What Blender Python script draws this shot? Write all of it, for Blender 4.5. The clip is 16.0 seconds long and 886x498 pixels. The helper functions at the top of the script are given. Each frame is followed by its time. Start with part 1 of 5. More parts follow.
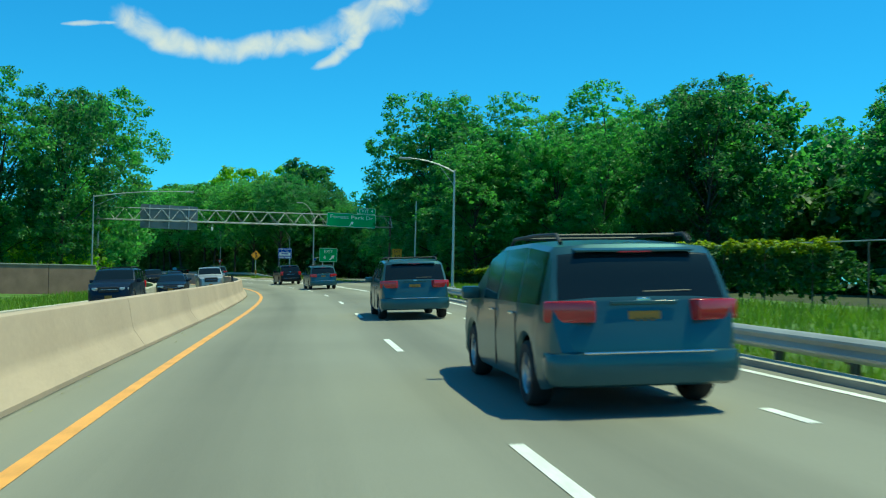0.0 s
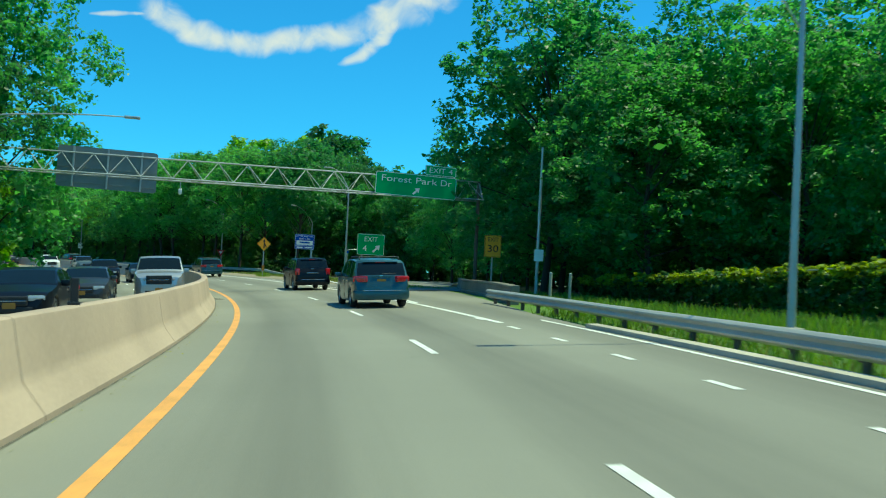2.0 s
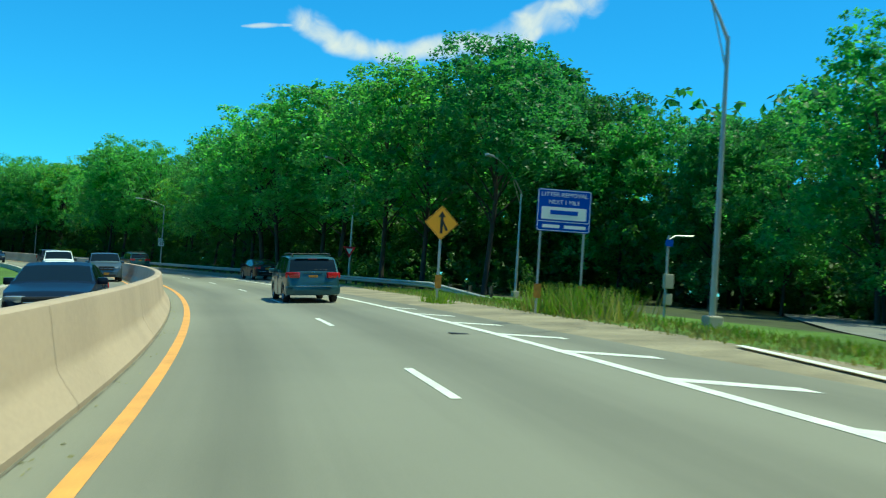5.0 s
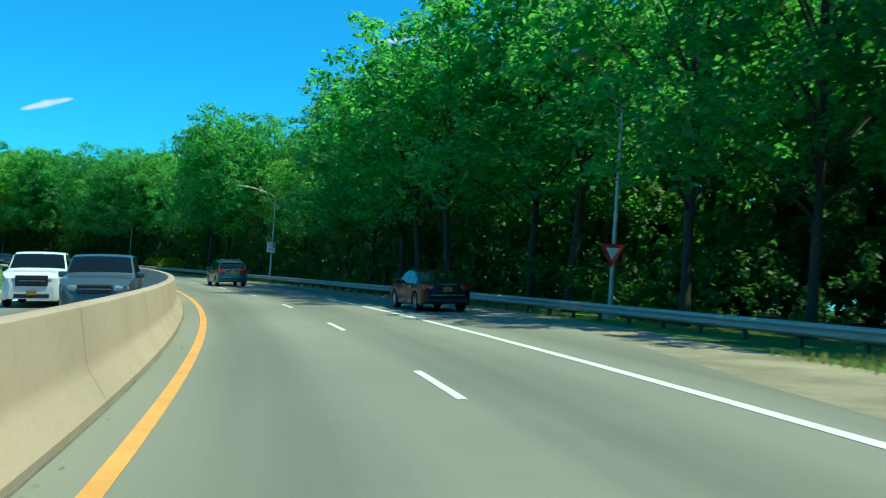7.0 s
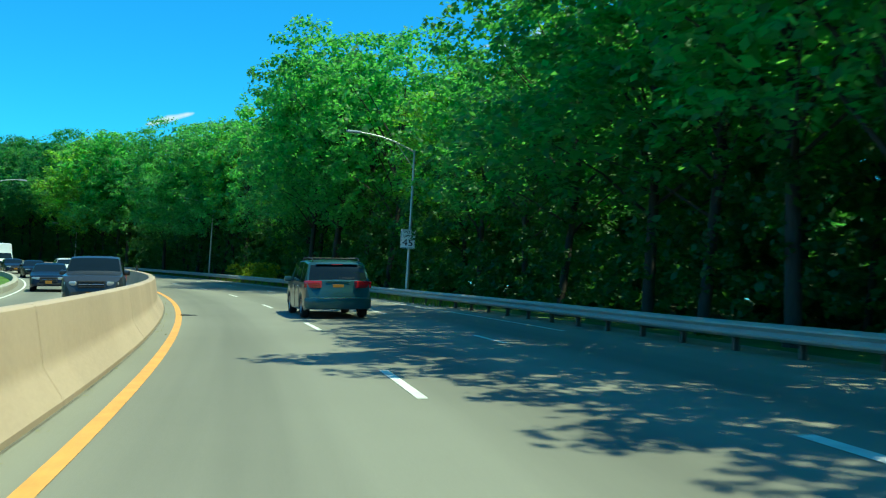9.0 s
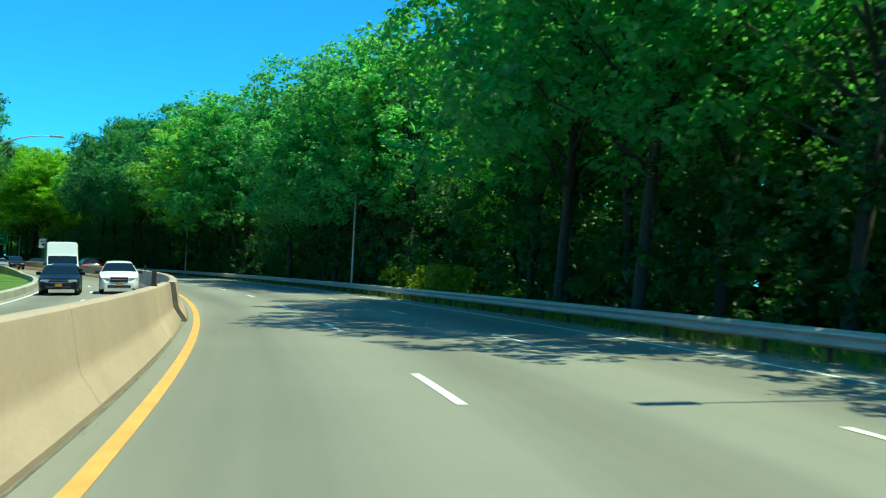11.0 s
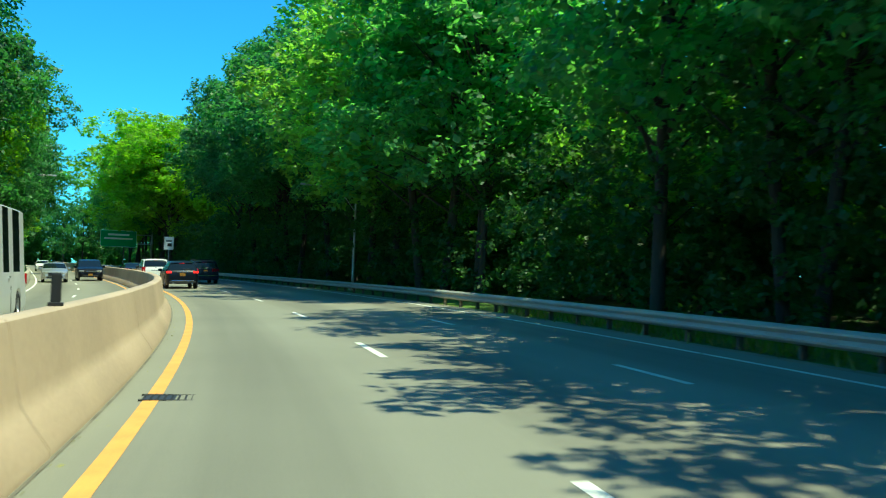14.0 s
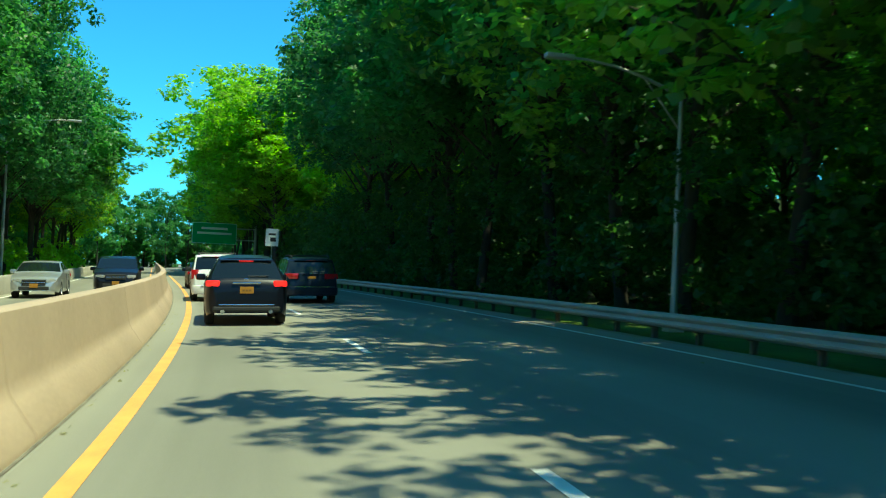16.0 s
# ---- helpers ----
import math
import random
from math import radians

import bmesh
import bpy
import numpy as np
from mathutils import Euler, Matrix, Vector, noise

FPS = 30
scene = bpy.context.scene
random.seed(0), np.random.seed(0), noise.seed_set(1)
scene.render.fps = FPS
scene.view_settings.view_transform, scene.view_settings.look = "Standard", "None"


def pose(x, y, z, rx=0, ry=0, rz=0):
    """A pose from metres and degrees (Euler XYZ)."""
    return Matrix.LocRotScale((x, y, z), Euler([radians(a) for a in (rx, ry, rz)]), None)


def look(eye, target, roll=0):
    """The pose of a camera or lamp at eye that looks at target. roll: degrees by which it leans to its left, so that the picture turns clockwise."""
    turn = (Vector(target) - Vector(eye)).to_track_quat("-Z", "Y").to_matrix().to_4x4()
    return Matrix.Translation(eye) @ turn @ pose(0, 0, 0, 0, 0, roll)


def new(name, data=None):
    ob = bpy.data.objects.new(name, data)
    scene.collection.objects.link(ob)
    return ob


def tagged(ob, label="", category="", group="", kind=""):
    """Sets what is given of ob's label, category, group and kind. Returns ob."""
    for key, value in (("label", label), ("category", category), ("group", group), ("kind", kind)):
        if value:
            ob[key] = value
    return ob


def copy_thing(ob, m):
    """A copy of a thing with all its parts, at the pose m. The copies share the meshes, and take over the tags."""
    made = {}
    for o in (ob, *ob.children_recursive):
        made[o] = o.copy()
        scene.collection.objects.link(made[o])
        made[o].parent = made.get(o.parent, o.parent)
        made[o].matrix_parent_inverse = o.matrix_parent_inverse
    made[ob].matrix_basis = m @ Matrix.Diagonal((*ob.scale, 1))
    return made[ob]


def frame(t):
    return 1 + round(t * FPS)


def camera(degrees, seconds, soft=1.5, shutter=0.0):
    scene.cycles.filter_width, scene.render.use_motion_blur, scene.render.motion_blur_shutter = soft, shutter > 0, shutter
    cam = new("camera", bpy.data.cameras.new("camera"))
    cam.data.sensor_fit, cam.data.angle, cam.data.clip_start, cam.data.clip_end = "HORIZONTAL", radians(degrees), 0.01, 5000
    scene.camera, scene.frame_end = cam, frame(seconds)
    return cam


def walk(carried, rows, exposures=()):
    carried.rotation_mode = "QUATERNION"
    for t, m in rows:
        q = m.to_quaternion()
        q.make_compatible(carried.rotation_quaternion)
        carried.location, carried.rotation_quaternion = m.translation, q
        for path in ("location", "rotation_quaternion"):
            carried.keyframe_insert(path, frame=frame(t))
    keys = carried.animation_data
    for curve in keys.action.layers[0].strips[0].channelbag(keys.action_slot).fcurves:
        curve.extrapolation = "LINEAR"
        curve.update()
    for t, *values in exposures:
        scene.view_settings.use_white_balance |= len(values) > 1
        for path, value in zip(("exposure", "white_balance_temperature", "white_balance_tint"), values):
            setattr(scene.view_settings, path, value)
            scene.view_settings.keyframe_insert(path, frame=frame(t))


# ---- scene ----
cam = camera(49.57, 16.0, soft=1.15, shutter=0.2)
EYE = 1.45
# seconds, x, y, yaw to the left, pitch up, roll
ROWS = [
    (0, -2.01, 0.35, -2.61, 1.50, 1.08),
    (0.25, -2.50, 4.98, -2.38, 1.50, 1.30),
    (0.5, -2.99, 9.62, -2.13, 1.50, 1.42),
    (0.75, -3.50, 14.26, -1.90, 1.56, 1.72),
    (1, -4.03, 18.90, -1.79, 1.59, 2.01),
    (1.25, -4.54, 23.51, -1.71, 1.49, 2.10),
    (1.5, -5.07, 28.09, -1.57, 1.50, 2.21),
    (1.75, -5.62, 32.64, -1.49, 1.50, 2.45),
    (2, -6.17, 37.17, -1.34, 1.50, 2.72),
    (2.25, -6.74, 41.68, -1.15, 1.51, 2.90),
    (2.5, -7.33, 46.17, -0.90, 1.52, 3.25),
    (2.75, -7.96, 50.65, -0.43, 1.48, 3.52),
    (3, -8.63, 55.12, 0.12, 1.57, 3.87),
    (3.25, -9.35, 59.58, 0.79, 1.57, 4.11),
    (3.5, -10.12, 64.03, 1.42, 1.56, 3.69),
    (3.75, -10.96, 68.47, 2.11, 1.58, 3.49),
    (4, -11.84, 72.89, 2.91, 1.59, 3.40),
    (4.25, -12.80, 77.30, 3.82, 1.59, 3.37),
    (4.5, -13.84, 81.68, 4.83, 1.61, 3.42),
    (4.75, -14.95, 86.05, 5.89, 1.62, 3.52),
    (5, -16.15, 90.41, 6.95, 1.63, 3.69),
    (5.25, -17.43, 94.74, 7.98, 1.64, 3.97),
    (5.5, -18.79, 99.05, 8.95, 1.77, 4.04),
    (5.75, -20.23, 103.32, 9.93, 1.84, 3.92),
    (6, -21.74, 107.55, 10.98, 1.86, 3.90),
    (6.25, -23.33, 111.73, 11.98, 1.85, 3.93),
    (6.5, -24.98, 115.88, 12.87, 1.88, 4.07),
    (6.75, -26.68, 120.03, 13.72, 1.89, 3.94),
    (7, -28.45, 124.17, 14.59, 1.92, 3.90),
    (7.25, -30.28, 128.32, 15.39, 2.23, 3.78),
    (7.5, -32.15, 132.47, 15.84, 2.08, 3.81),
    (7.75, -34.07, 136.59, 16.49, 1.89, 3.54),
    (8, -36.04, 140.70, 17.26, 2.00, 3.42),
    (8.25, -38.07, 144.79, 18.13, 1.95, 3.34),
    (8.5, -40.18, 148.86, 19.12, 1.92, 3.28),
    (8.75, -42.37, 152.88, 20.21, 1.88, 3.24),
    (9, -44.65, 156.88, 21.35, 1.85, 3.21),
    (9.25, -47.02, 160.84, 22.46, 1.83, 3.23),
    (9.5, -49.46, 164.74, 23.58, 1.82, 3.10),
    (9.75, -51.98, 168.61, 24.67, 1.79, 3.00),
    (10, -54.57, 172.43, 25.73, 1.77, 2.91),
    (10.25, -57.23, 176.20, 26.78, 1.74, 2.82),
    (10.5, -59.97, 179.92, 27.81, 1.73, 2.76),
    (10.75, -62.78, 183.60, 28.80, 1.70, 2.71),
    (11, -65.66, 187.23, 29.77, 1.68, 2.67),
    (11.25, -68.60, 190.81, 30.72, 1.66, 2.66),
    (11.5, -71.59, 194.35, 31.66, 1.64, 2.60),
    (11.75, -74.65, 197.83, 32.48, 1.71, 2.55),
    (12, -77.77, 201.27, 33.27, 1.67, 2.52),
    (12.25, -80.93, 204.66, 34.10, 1.31, 2.40),
    (12.5, -84.14, 208.00, 34.90, 1.55, 2.30),
    (12.75, -87.39, 211.29, 35.74, 1.51, 2.14),
    (13, -90.69, 214.54, 36.59, 1.45, 1.93),
    (13.25, -94.06, 217.73, 37.63, 1.60, 2.10),
    (13.5, -97.44, 220.87, 38.31, 1.73, 2.43),
    (13.75, -100.85, 223.94, 39.09, 1.65, 2.32),
    (14, -104.27, 226.96, 39.95, 1.54, 2.24),
    (14.25, -107.73, 229.91, 40.77, 1.49, 2.16),
    (14.5, -111.23, 232.79, 41.63, 1.42, 2.12),
    (14.75, -114.76, 235.61, 42.50, 1.38, 2.05),
    (15, -118.34, 238.36, 43.33, 1.36, 1.98),
    (15.25, -121.96, 241.04, 44.24, 1.37, 2.11),
    (15.5, -125.62, 243.65, 45.12, 1.39, 2.25),
    (15.75, -129.32, 246.19, 46.06, 1.41, 2.35),
    (16, -133.06, 248.66, 46.89, 1.43, 2.50),
]


def drive_pose(x, y, yaw, pitch, roll):
    a, p = radians(yaw), radians(pitch)
    ahead = Vector((-math.sin(a) * math.cos(p), math.cos(a) * math.cos(p), math.sin(p)))
    eye = Vector((x, y, EYE))
    return look(eye, eye + 10 * ahead, roll)


walk(cam, [(t, drive_pose(*r)) for t, *r in ROWS], [(0, -0.04, 7500, -32), (3, 0.05, 7700, -30), (7, 0.12, 6900, -31), (9, 0.24, 7000, -30), (11, 0.36, 7150, -28), (13.5, 0.42, 7350, -26), (16, 0.5, 7950, -27)])

# ---- sky and sun ----
SUN_WAY = Vector((0.99, 0.14, 0)).normalized()  # level direction towards the sun
SUN_UP = radians(69.5)
world = bpy.data.worlds.new("world")
scene.world = world
world.use_nodes = True
wn = world.node_tree
sky = wn.nodes.new("ShaderNodeTexSky")
sky.sky_type = "NISHITA"
sky.sun_disc = False
sky.sun_elevation = SUN_UP
sky.sun_rotation = math.atan2(SUN_WAY.x, SUN_WAY.y)
sky.ozone_density = 6.0
sky.air_density = 1.0
sky.dust_density = 0.2
tint = wn.nodes.new("ShaderNodeMix")
tint.data_type, tint.blend_type = "RGBA", "MULTIPLY"
tint.inputs["Factor"].default_value = 1.0
tint.inputs["B"].default_value = (0.25, 0.90, 1.48, 1)
wn.links.new(sky.outputs["Color"], tint.inputs["A"])
wn.links.new(tint.outputs["Result"], wn.nodes["Background"].inputs["Color"])
wn.nodes["Background"].inputs["Strength"].default_value = 0.14
sun = new("sun", bpy.data.lights.new("sun", "SUN"))
sun.data.energy, sun.data.angle, sun.data.color = 4.9, radians(0.55), (1.0, 0.95, 0.84)
sun.matrix_world = look((0, 0, 60), Vector((0, 0, 60)) - (SUN_WAY * math.cos(SUN_UP) + Vector((0, 0, math.sin(SUN_UP)))))


# ---- materials ----
def mat(name, base, rough=0.6, metal=0.0, vary=0.25, scale=3.0, fine=40.0, bump=0.1, dark=None, island=0.0, randomise=0.0,
        coat=0.0, emit=None, through_light=None, spec=None, stretch=None, distance=0.01):
    """A surface with two scales of variation in colour and relief. island and randomise: how far pieces differ."""
    m = bpy.data.materials.new(name)
    m.use_nodes = True
    t = m.node_tree
    n, l = t.nodes, t.links
    bs = n["Principled BSDF"]
    bs.inputs["Roughness"].default_value, bs.inputs["Metallic"].default_value = rough, metal
    bs.inputs["Coat Weight"].default_value = coat
    bs.inputs["Coat Roughness"].default_value = 0.06
    if spec is not None:
        bs.inputs["Specular IOR Level"].default_value = spec
    co = n.new("ShaderNodeTexCoord")
    src = co.outputs["Object"]
    if stretch:
        mp = n.new("ShaderNodeMapping")
        mp.inputs["Scale"].default_value = stretch
        l.new(src, mp.inputs["Vector"])
        src = mp.outputs["Vector"]
    big, small = n.new("ShaderNodeTexNoise"), n.new("ShaderNodeTexNoise")
    big.inputs["Scale"].default_value, small.inputs["Scale"].default_value = scale / 10, fine
    big.inputs["Detail"].default_value, small.inputs["Detail"].default_value = 5, 3
    l.new(src, big.inputs["Vector"])
    l.new(src, small.inputs["Vector"])
    add = n.new("ShaderNodeMath")
    add.operation = "MULTIPLY_ADD"
    l.new(small.outputs["Fac"], add.inputs[0])
    add.inputs[1].default_value = 0.5
    l.new(big.outputs["Fac"], add.inputs[2])
    last = add.outputs[0]
    for what, amount in (("island", island), ("object", randomise)):
        if amount:
            if what == "island":
                g = n.new("ShaderNodeNewGeometry")
                out = g.outputs["Random Per Island"]
            else:
                g = n.new("ShaderNodeObjectInfo")
                out = g.outputs["Random"]
            a2 = n.new("ShaderNodeMath")
            a2.operation = "MULTIPLY_ADD"
            l.new(out, a2.inputs[0])
            a2.inputs[1].default_value = amount
            l.new(last, a2.inputs[2])
            last = a2.outputs[0]
    total = island + randomise
    ramp = n.new("ShaderNodeMapRange")
    ramp.inputs["From Min"].default_value, ramp.inputs["From Max"].default_value = 0.5 + total * 0.2, 1.0 + total * 0.8
    l.new(last, ramp.inputs["Value"])
    mix = n.new("ShaderNodeMix")
    mix.data_type = "RGBA"
    lo = dark or tuple(c * (1 - vary) for c in base)
    hi = tuple(min(1, c * (1 + vary * 0.6)) for c in base)
    mix.inputs["A"].default_value, mix.inputs["B"].default_value = (*lo, 1), (*hi, 1)
    l.new(ramp.outputs["Result"], mix.inputs["Factor"])
    l.new(mix.outputs["Result"], bs.inputs["Base Color"])
    if bump:
        b = n.new("ShaderNodeBump")
        b.inputs["Strength"].default_value, b.inputs["Distance"].default_value = bump, distance
        l.new(small.outputs["Fac"], b.inputs["Height"])
        l.new(b.outputs["Normal"], bs.inputs["Normal"])
    if emit:
        bs.inputs["Emission Color"].default_value = (*emit[:3], 1)
        bs.inputs["Emission Strength"].default_value = emit[3]
    if through_light:
        tr = n.new("ShaderNodeBsdfTranslucent")
        mul = n.new("ShaderNodeMix")
        mul.data_type, mul.blend_type = "RGBA", "MULTIPLY"
        mul.inputs["Factor"].default_value = 1.0
        mul.inputs["B"].default_value = (*through_light[:3], 1)
        l.new(mix.outputs["Result"], mul.inputs["A"])
        l.new(mul.outputs["Result"], tr.inputs["Color"])
        sh = n.new("ShaderNodeMixShader")
        sh.inputs[0].default_value = through_light[3]
        l.new(bs.outputs[0], sh.inputs[1])
        l.new(tr.outputs[0], sh.inputs[2])
        l.new(sh.outputs[0], n["Material Output"].inputs["Surface"])
    return m


ASPHALT = mat("asphalt", (0.222, 0.212, 0.168), 0.85, vary=0.16, scale=1.2, fine=60, bump=0.25)


def wear(m, lanes, period):
    """Darker oily middles and polished wheel tracks along the lanes, and cross patches: u of the UV map is metres across, v metres along."""
    t = m.node_tree
    n, l = t.nodes, t.links
    uv = n.new("ShaderNodeUVMap")
    sep = n.new("ShaderNodeSeparateXYZ")
    l.new(uv.outputs["UV"], sep.inputs[0])
    wig = n.new("ShaderNodeTexNoise")
    wig.inputs["Scale"].default_value = 0.06
    l.new(uv.outputs["UV"], wig.inputs["Vector"])
    a = n.new("ShaderNodeMath")
    a.operation = "MULTIPLY_ADD"
    l.new(wig.outputs["Fac"], a.inputs[0])
    a.inputs[1].default_value = 1.1
    l.new(sep.outputs["X"], a.inputs[2])
    b = n.new("ShaderNodeMath")
    b.operation = "MULTIPLY_ADD"
    l.new(a.outputs[0], b.inputs[0])
    b.inputs[1].default_value = 2 * math.pi / period
    b.inputs[2].default_value = lanes
    c = n.new("ShaderNodeMath")
    c.operation = "COSINE"
    l.new(b.outputs[0], c.inputs[0])
    mp = n.new("ShaderNodeMapping")
    mp.inputs["Scale"].default_value = (1.6, 0.035, 1)
    l.new(uv.outputs["UV"], mp.inputs["Vector"])
    streak = n.new("ShaderNodeTexNoise")
    streak.inputs["Scale"].default_value, streak.inputs["Detail"].default_value = 1.0, 4
    l.new(mp.outputs["Vector"], streak.inputs["Vector"])
    d = n.new("ShaderNodeMath")
    d.operation = "MULTIPLY_ADD"
    l.new(streak.outputs["Fac"], d.inputs[0])
    d.inputs[1].default_value = 2.6
    l.new(c.outputs[0], d.inputs[2])
    r = n.new("ShaderNodeMapRange")
    r.inputs["From Min"].default_value, r.inputs["From Max"].default_value = 0.6, 2.7
    r.inputs["To Min"].default_value, r.inputs["To Max"].default_value = 1.10, 0.74
    l.new(d.outputs[0], r.inputs["Value"])
    bs = n["Principled BSDF"]
    src = bs.inputs["Base Color"].links[0].from_socket
    mul = n.new("ShaderNodeMix")
    mul.data_type, mul.blend_type = "RGBA", "MULTIPLY"
    mul.inputs["Factor"].default_value = 1.0
    l.new(src, mul.inputs["A"])
    l.new(r.outputs["Result"], mul.inputs["B"])
    l.new(mul.outputs["Result"], bs.inputs["Base Color"])


wear(ASPHALT, -3.0, 3.3)
GRIME_AND_SHADE = mat("gutter grime and end face shade", (0.17, 0.15, 0.115), 0.9, vary=0.5, scale=20, fine=20, bump=0.3)
ASPHALT_OLD = mat("old asphalt", (0.20, 0.20, 0.18), 0.9, vary=0.25, scale=4, fine=40, bump=0.4)
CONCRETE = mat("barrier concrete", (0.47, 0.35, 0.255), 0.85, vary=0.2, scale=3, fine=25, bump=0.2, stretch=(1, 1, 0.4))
# Parapet concrete, darkened: the tree shade on it is put into colour.
SHADED_CONCRETE = mat("concrete with tree shade in its colour", (0.19, 0.175, 0.14), 0.9, vary=0.35, scale=4, fine=25, bump=0.3, stretch=(1, 1, 0.3))
KERB = mat("kerb concrete", (0.45, 0.41, 0.33), 0.85, vary=0.25, scale=6, fine=30, bump=0.3)
WHITE_LINE = mat("white road paint", (0.78, 0.77, 0.70), 0.6, vary=0.22, scale=30, fine=30, bump=0.2)
YELLOW_LINE = mat("yellow road paint", (0.80, 0.365, 0.085), 0.6, vary=0.22, scale=20, fine=30, bump=0.2)
SOIL = mat("dry soil and gravel", (0.30, 0.25, 0.17), 0.95, vary=0.4, scale=8, fine=18, bump=0.6, distance=0.04)
GRASSY = mat("grassy ground", (0.09, 0.17, 0.02), 0.95, vary=0.5, scale=4, fine=9, bump=0.6, distance=0.05)
BLADE = mat("grass blades", (0.19, 0.30, 0.03), 0.7, vary=0.4, scale=3, fine=2, bump=0, island=0.6, through_light=(1.2, 1.3, 0.6, 0.4))
DRY_BLADE = mat("dry grass blades", (0.30, 0.29, 0.09), 0.8, vary=0.4, scale=3, fine=2, bump=0, island=0.6, through_light=(1.2, 1.2, 0.7, 0.35))
FOREST_FLOOR = mat("forest floor", (0.05, 0.06, 0.02), 0.95, vary=0.5, scale=5, fine=10, bump=0.5, distance=0.05)
BARK = mat("bark", (0.05, 0.043, 0.033), 0.9, vary=0.4, scale=10, fine=14, bump=0.8, stretch=(1, 1, 0.25), distance=0.03)
LEAF = [
    mat("dark green leaves", (0.064, 0.190, 0.080), 0.43, vary=0.5, scale=3, fine=1.2, bump=0, island=0.5, randomise=0.5, through_light=(1.6, 1.95, 0.9, 0.6)),
    mat("mid green leaves", (0.092, 0.252, 0.088), 0.43, vary=0.5, scale=3, fine=1.2, bump=0, island=0.5, randomise=0.5, through_light=(1.6, 1.95, 0.9, 0.6)),
    mat("yellow green leaves", (0.205, 0.372, 0.050), 0.43, vary=0.45, scale=3, fine=1.2, bump=0, island=0.5, randomise=0.5, through_light=(1.8, 1.95, 0.65, 0.62)),
]
# Lighter copies of the greens: missing light on near crowns put into colour.
BRIGHTENED_LEAF = [
    mat("brightened mid green leaves", (0.118, 0.300, 0.112), 0.45, vary=0.5, scale=3, fine=1.2, bump=0, island=0.6, randomise=0.4, through_light=(1.75, 1.95, 0.85, 0.66)),
    mat("brightened yellow green leaves", (0.225, 0.405, 0.110), 0.4, vary=0.5, scale=3, fine=1.2, bump=0, island=0.6, randomise=0.4, through_light=(1.75, 1.9, 0.75, 0.66)),
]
# Bright leaf tone: sunlight on vine tops and shrub is put into colour.
SUN_TONED_LEAF = mat("yellow-green leaves with sunlight in their colour", (0.30, 0.38, 0.035), 0.5, vary=0.45, scale=3, fine=1.2, bump=0, island=0.5, randomise=0.5, through_light=(1.6, 1.6, 0.5, 0.5))
# Darker leaf copy: deep shade is put into the colour.
SHADED_LEAF = mat("leaves with shade in their colour", (0.052, 0.135, 0.038), 0.5, vary=0.5, scale=3, fine=1.2, bump=0, island=0.5, randomise=0.5, through_light=(1.6, 1.8, 0.8, 0.5))
STEEL = mat("galvanised steel", (0.46, 0.45, 0.40), 0.55, 0.35, vary=0.15, scale=10, fine=20, bump=0.05)
RUST_AND_SHADE = mat("weathered steel and shaded post", (0.16, 0.13, 0.10), 0.8, 0.3, vary=0.3, scale=20, fine=30, bump=0.2)
POLE = mat("dull aluminium", (0.45, 0.47, 0.46), 0.5, 0.7, vary=0.12, scale=10, fine=20, bump=0.03)
SIGN_GREEN = mat("green sign sheeting", (0.001, 0.42, 0.13), 0.75, vary=0.06, scale=6, fine=3, bump=0, spec=0.12)
SIGN_WHITE = mat("white sign sheeting", (0.85, 0.86, 0.83), 0.6, vary=0.05, scale=6, fine=3, bump=0)
SIGN_YELLOW = mat("amber sign sheeting", (0.88, 0.36, 0.02), 0.6, vary=0.06, scale=6, fine=3, bump=0)
MARKER = mat("weathered amber marker", (0.42, 0.20, 0.03), 0.8, vary=0.45, scale=30, fine=14, bump=0.1)
SIGN_BLUE = mat("blue sign sheeting", (0.004, 0.075, 0.46), 0.7, vary=0.06, scale=6, fine=3, bump=0, spec=0.12)
SIGN_BLACK = mat("black sign ink", (0.015, 0.015, 0.015), 0.5, vary=0.1, scale=6, fine=3, bump=0)
SIGN_RED = mat("red sign sheeting", (0.5, 0.02, 0.03), 0.45, vary=0.06, scale=6, fine=3, bump=0)
SIGN_BACK = mat("bare sign back", (0.22, 0.25, 0.25), 0.6, 0.3, vary=0.15, scale=6, fine=3, bump=0)


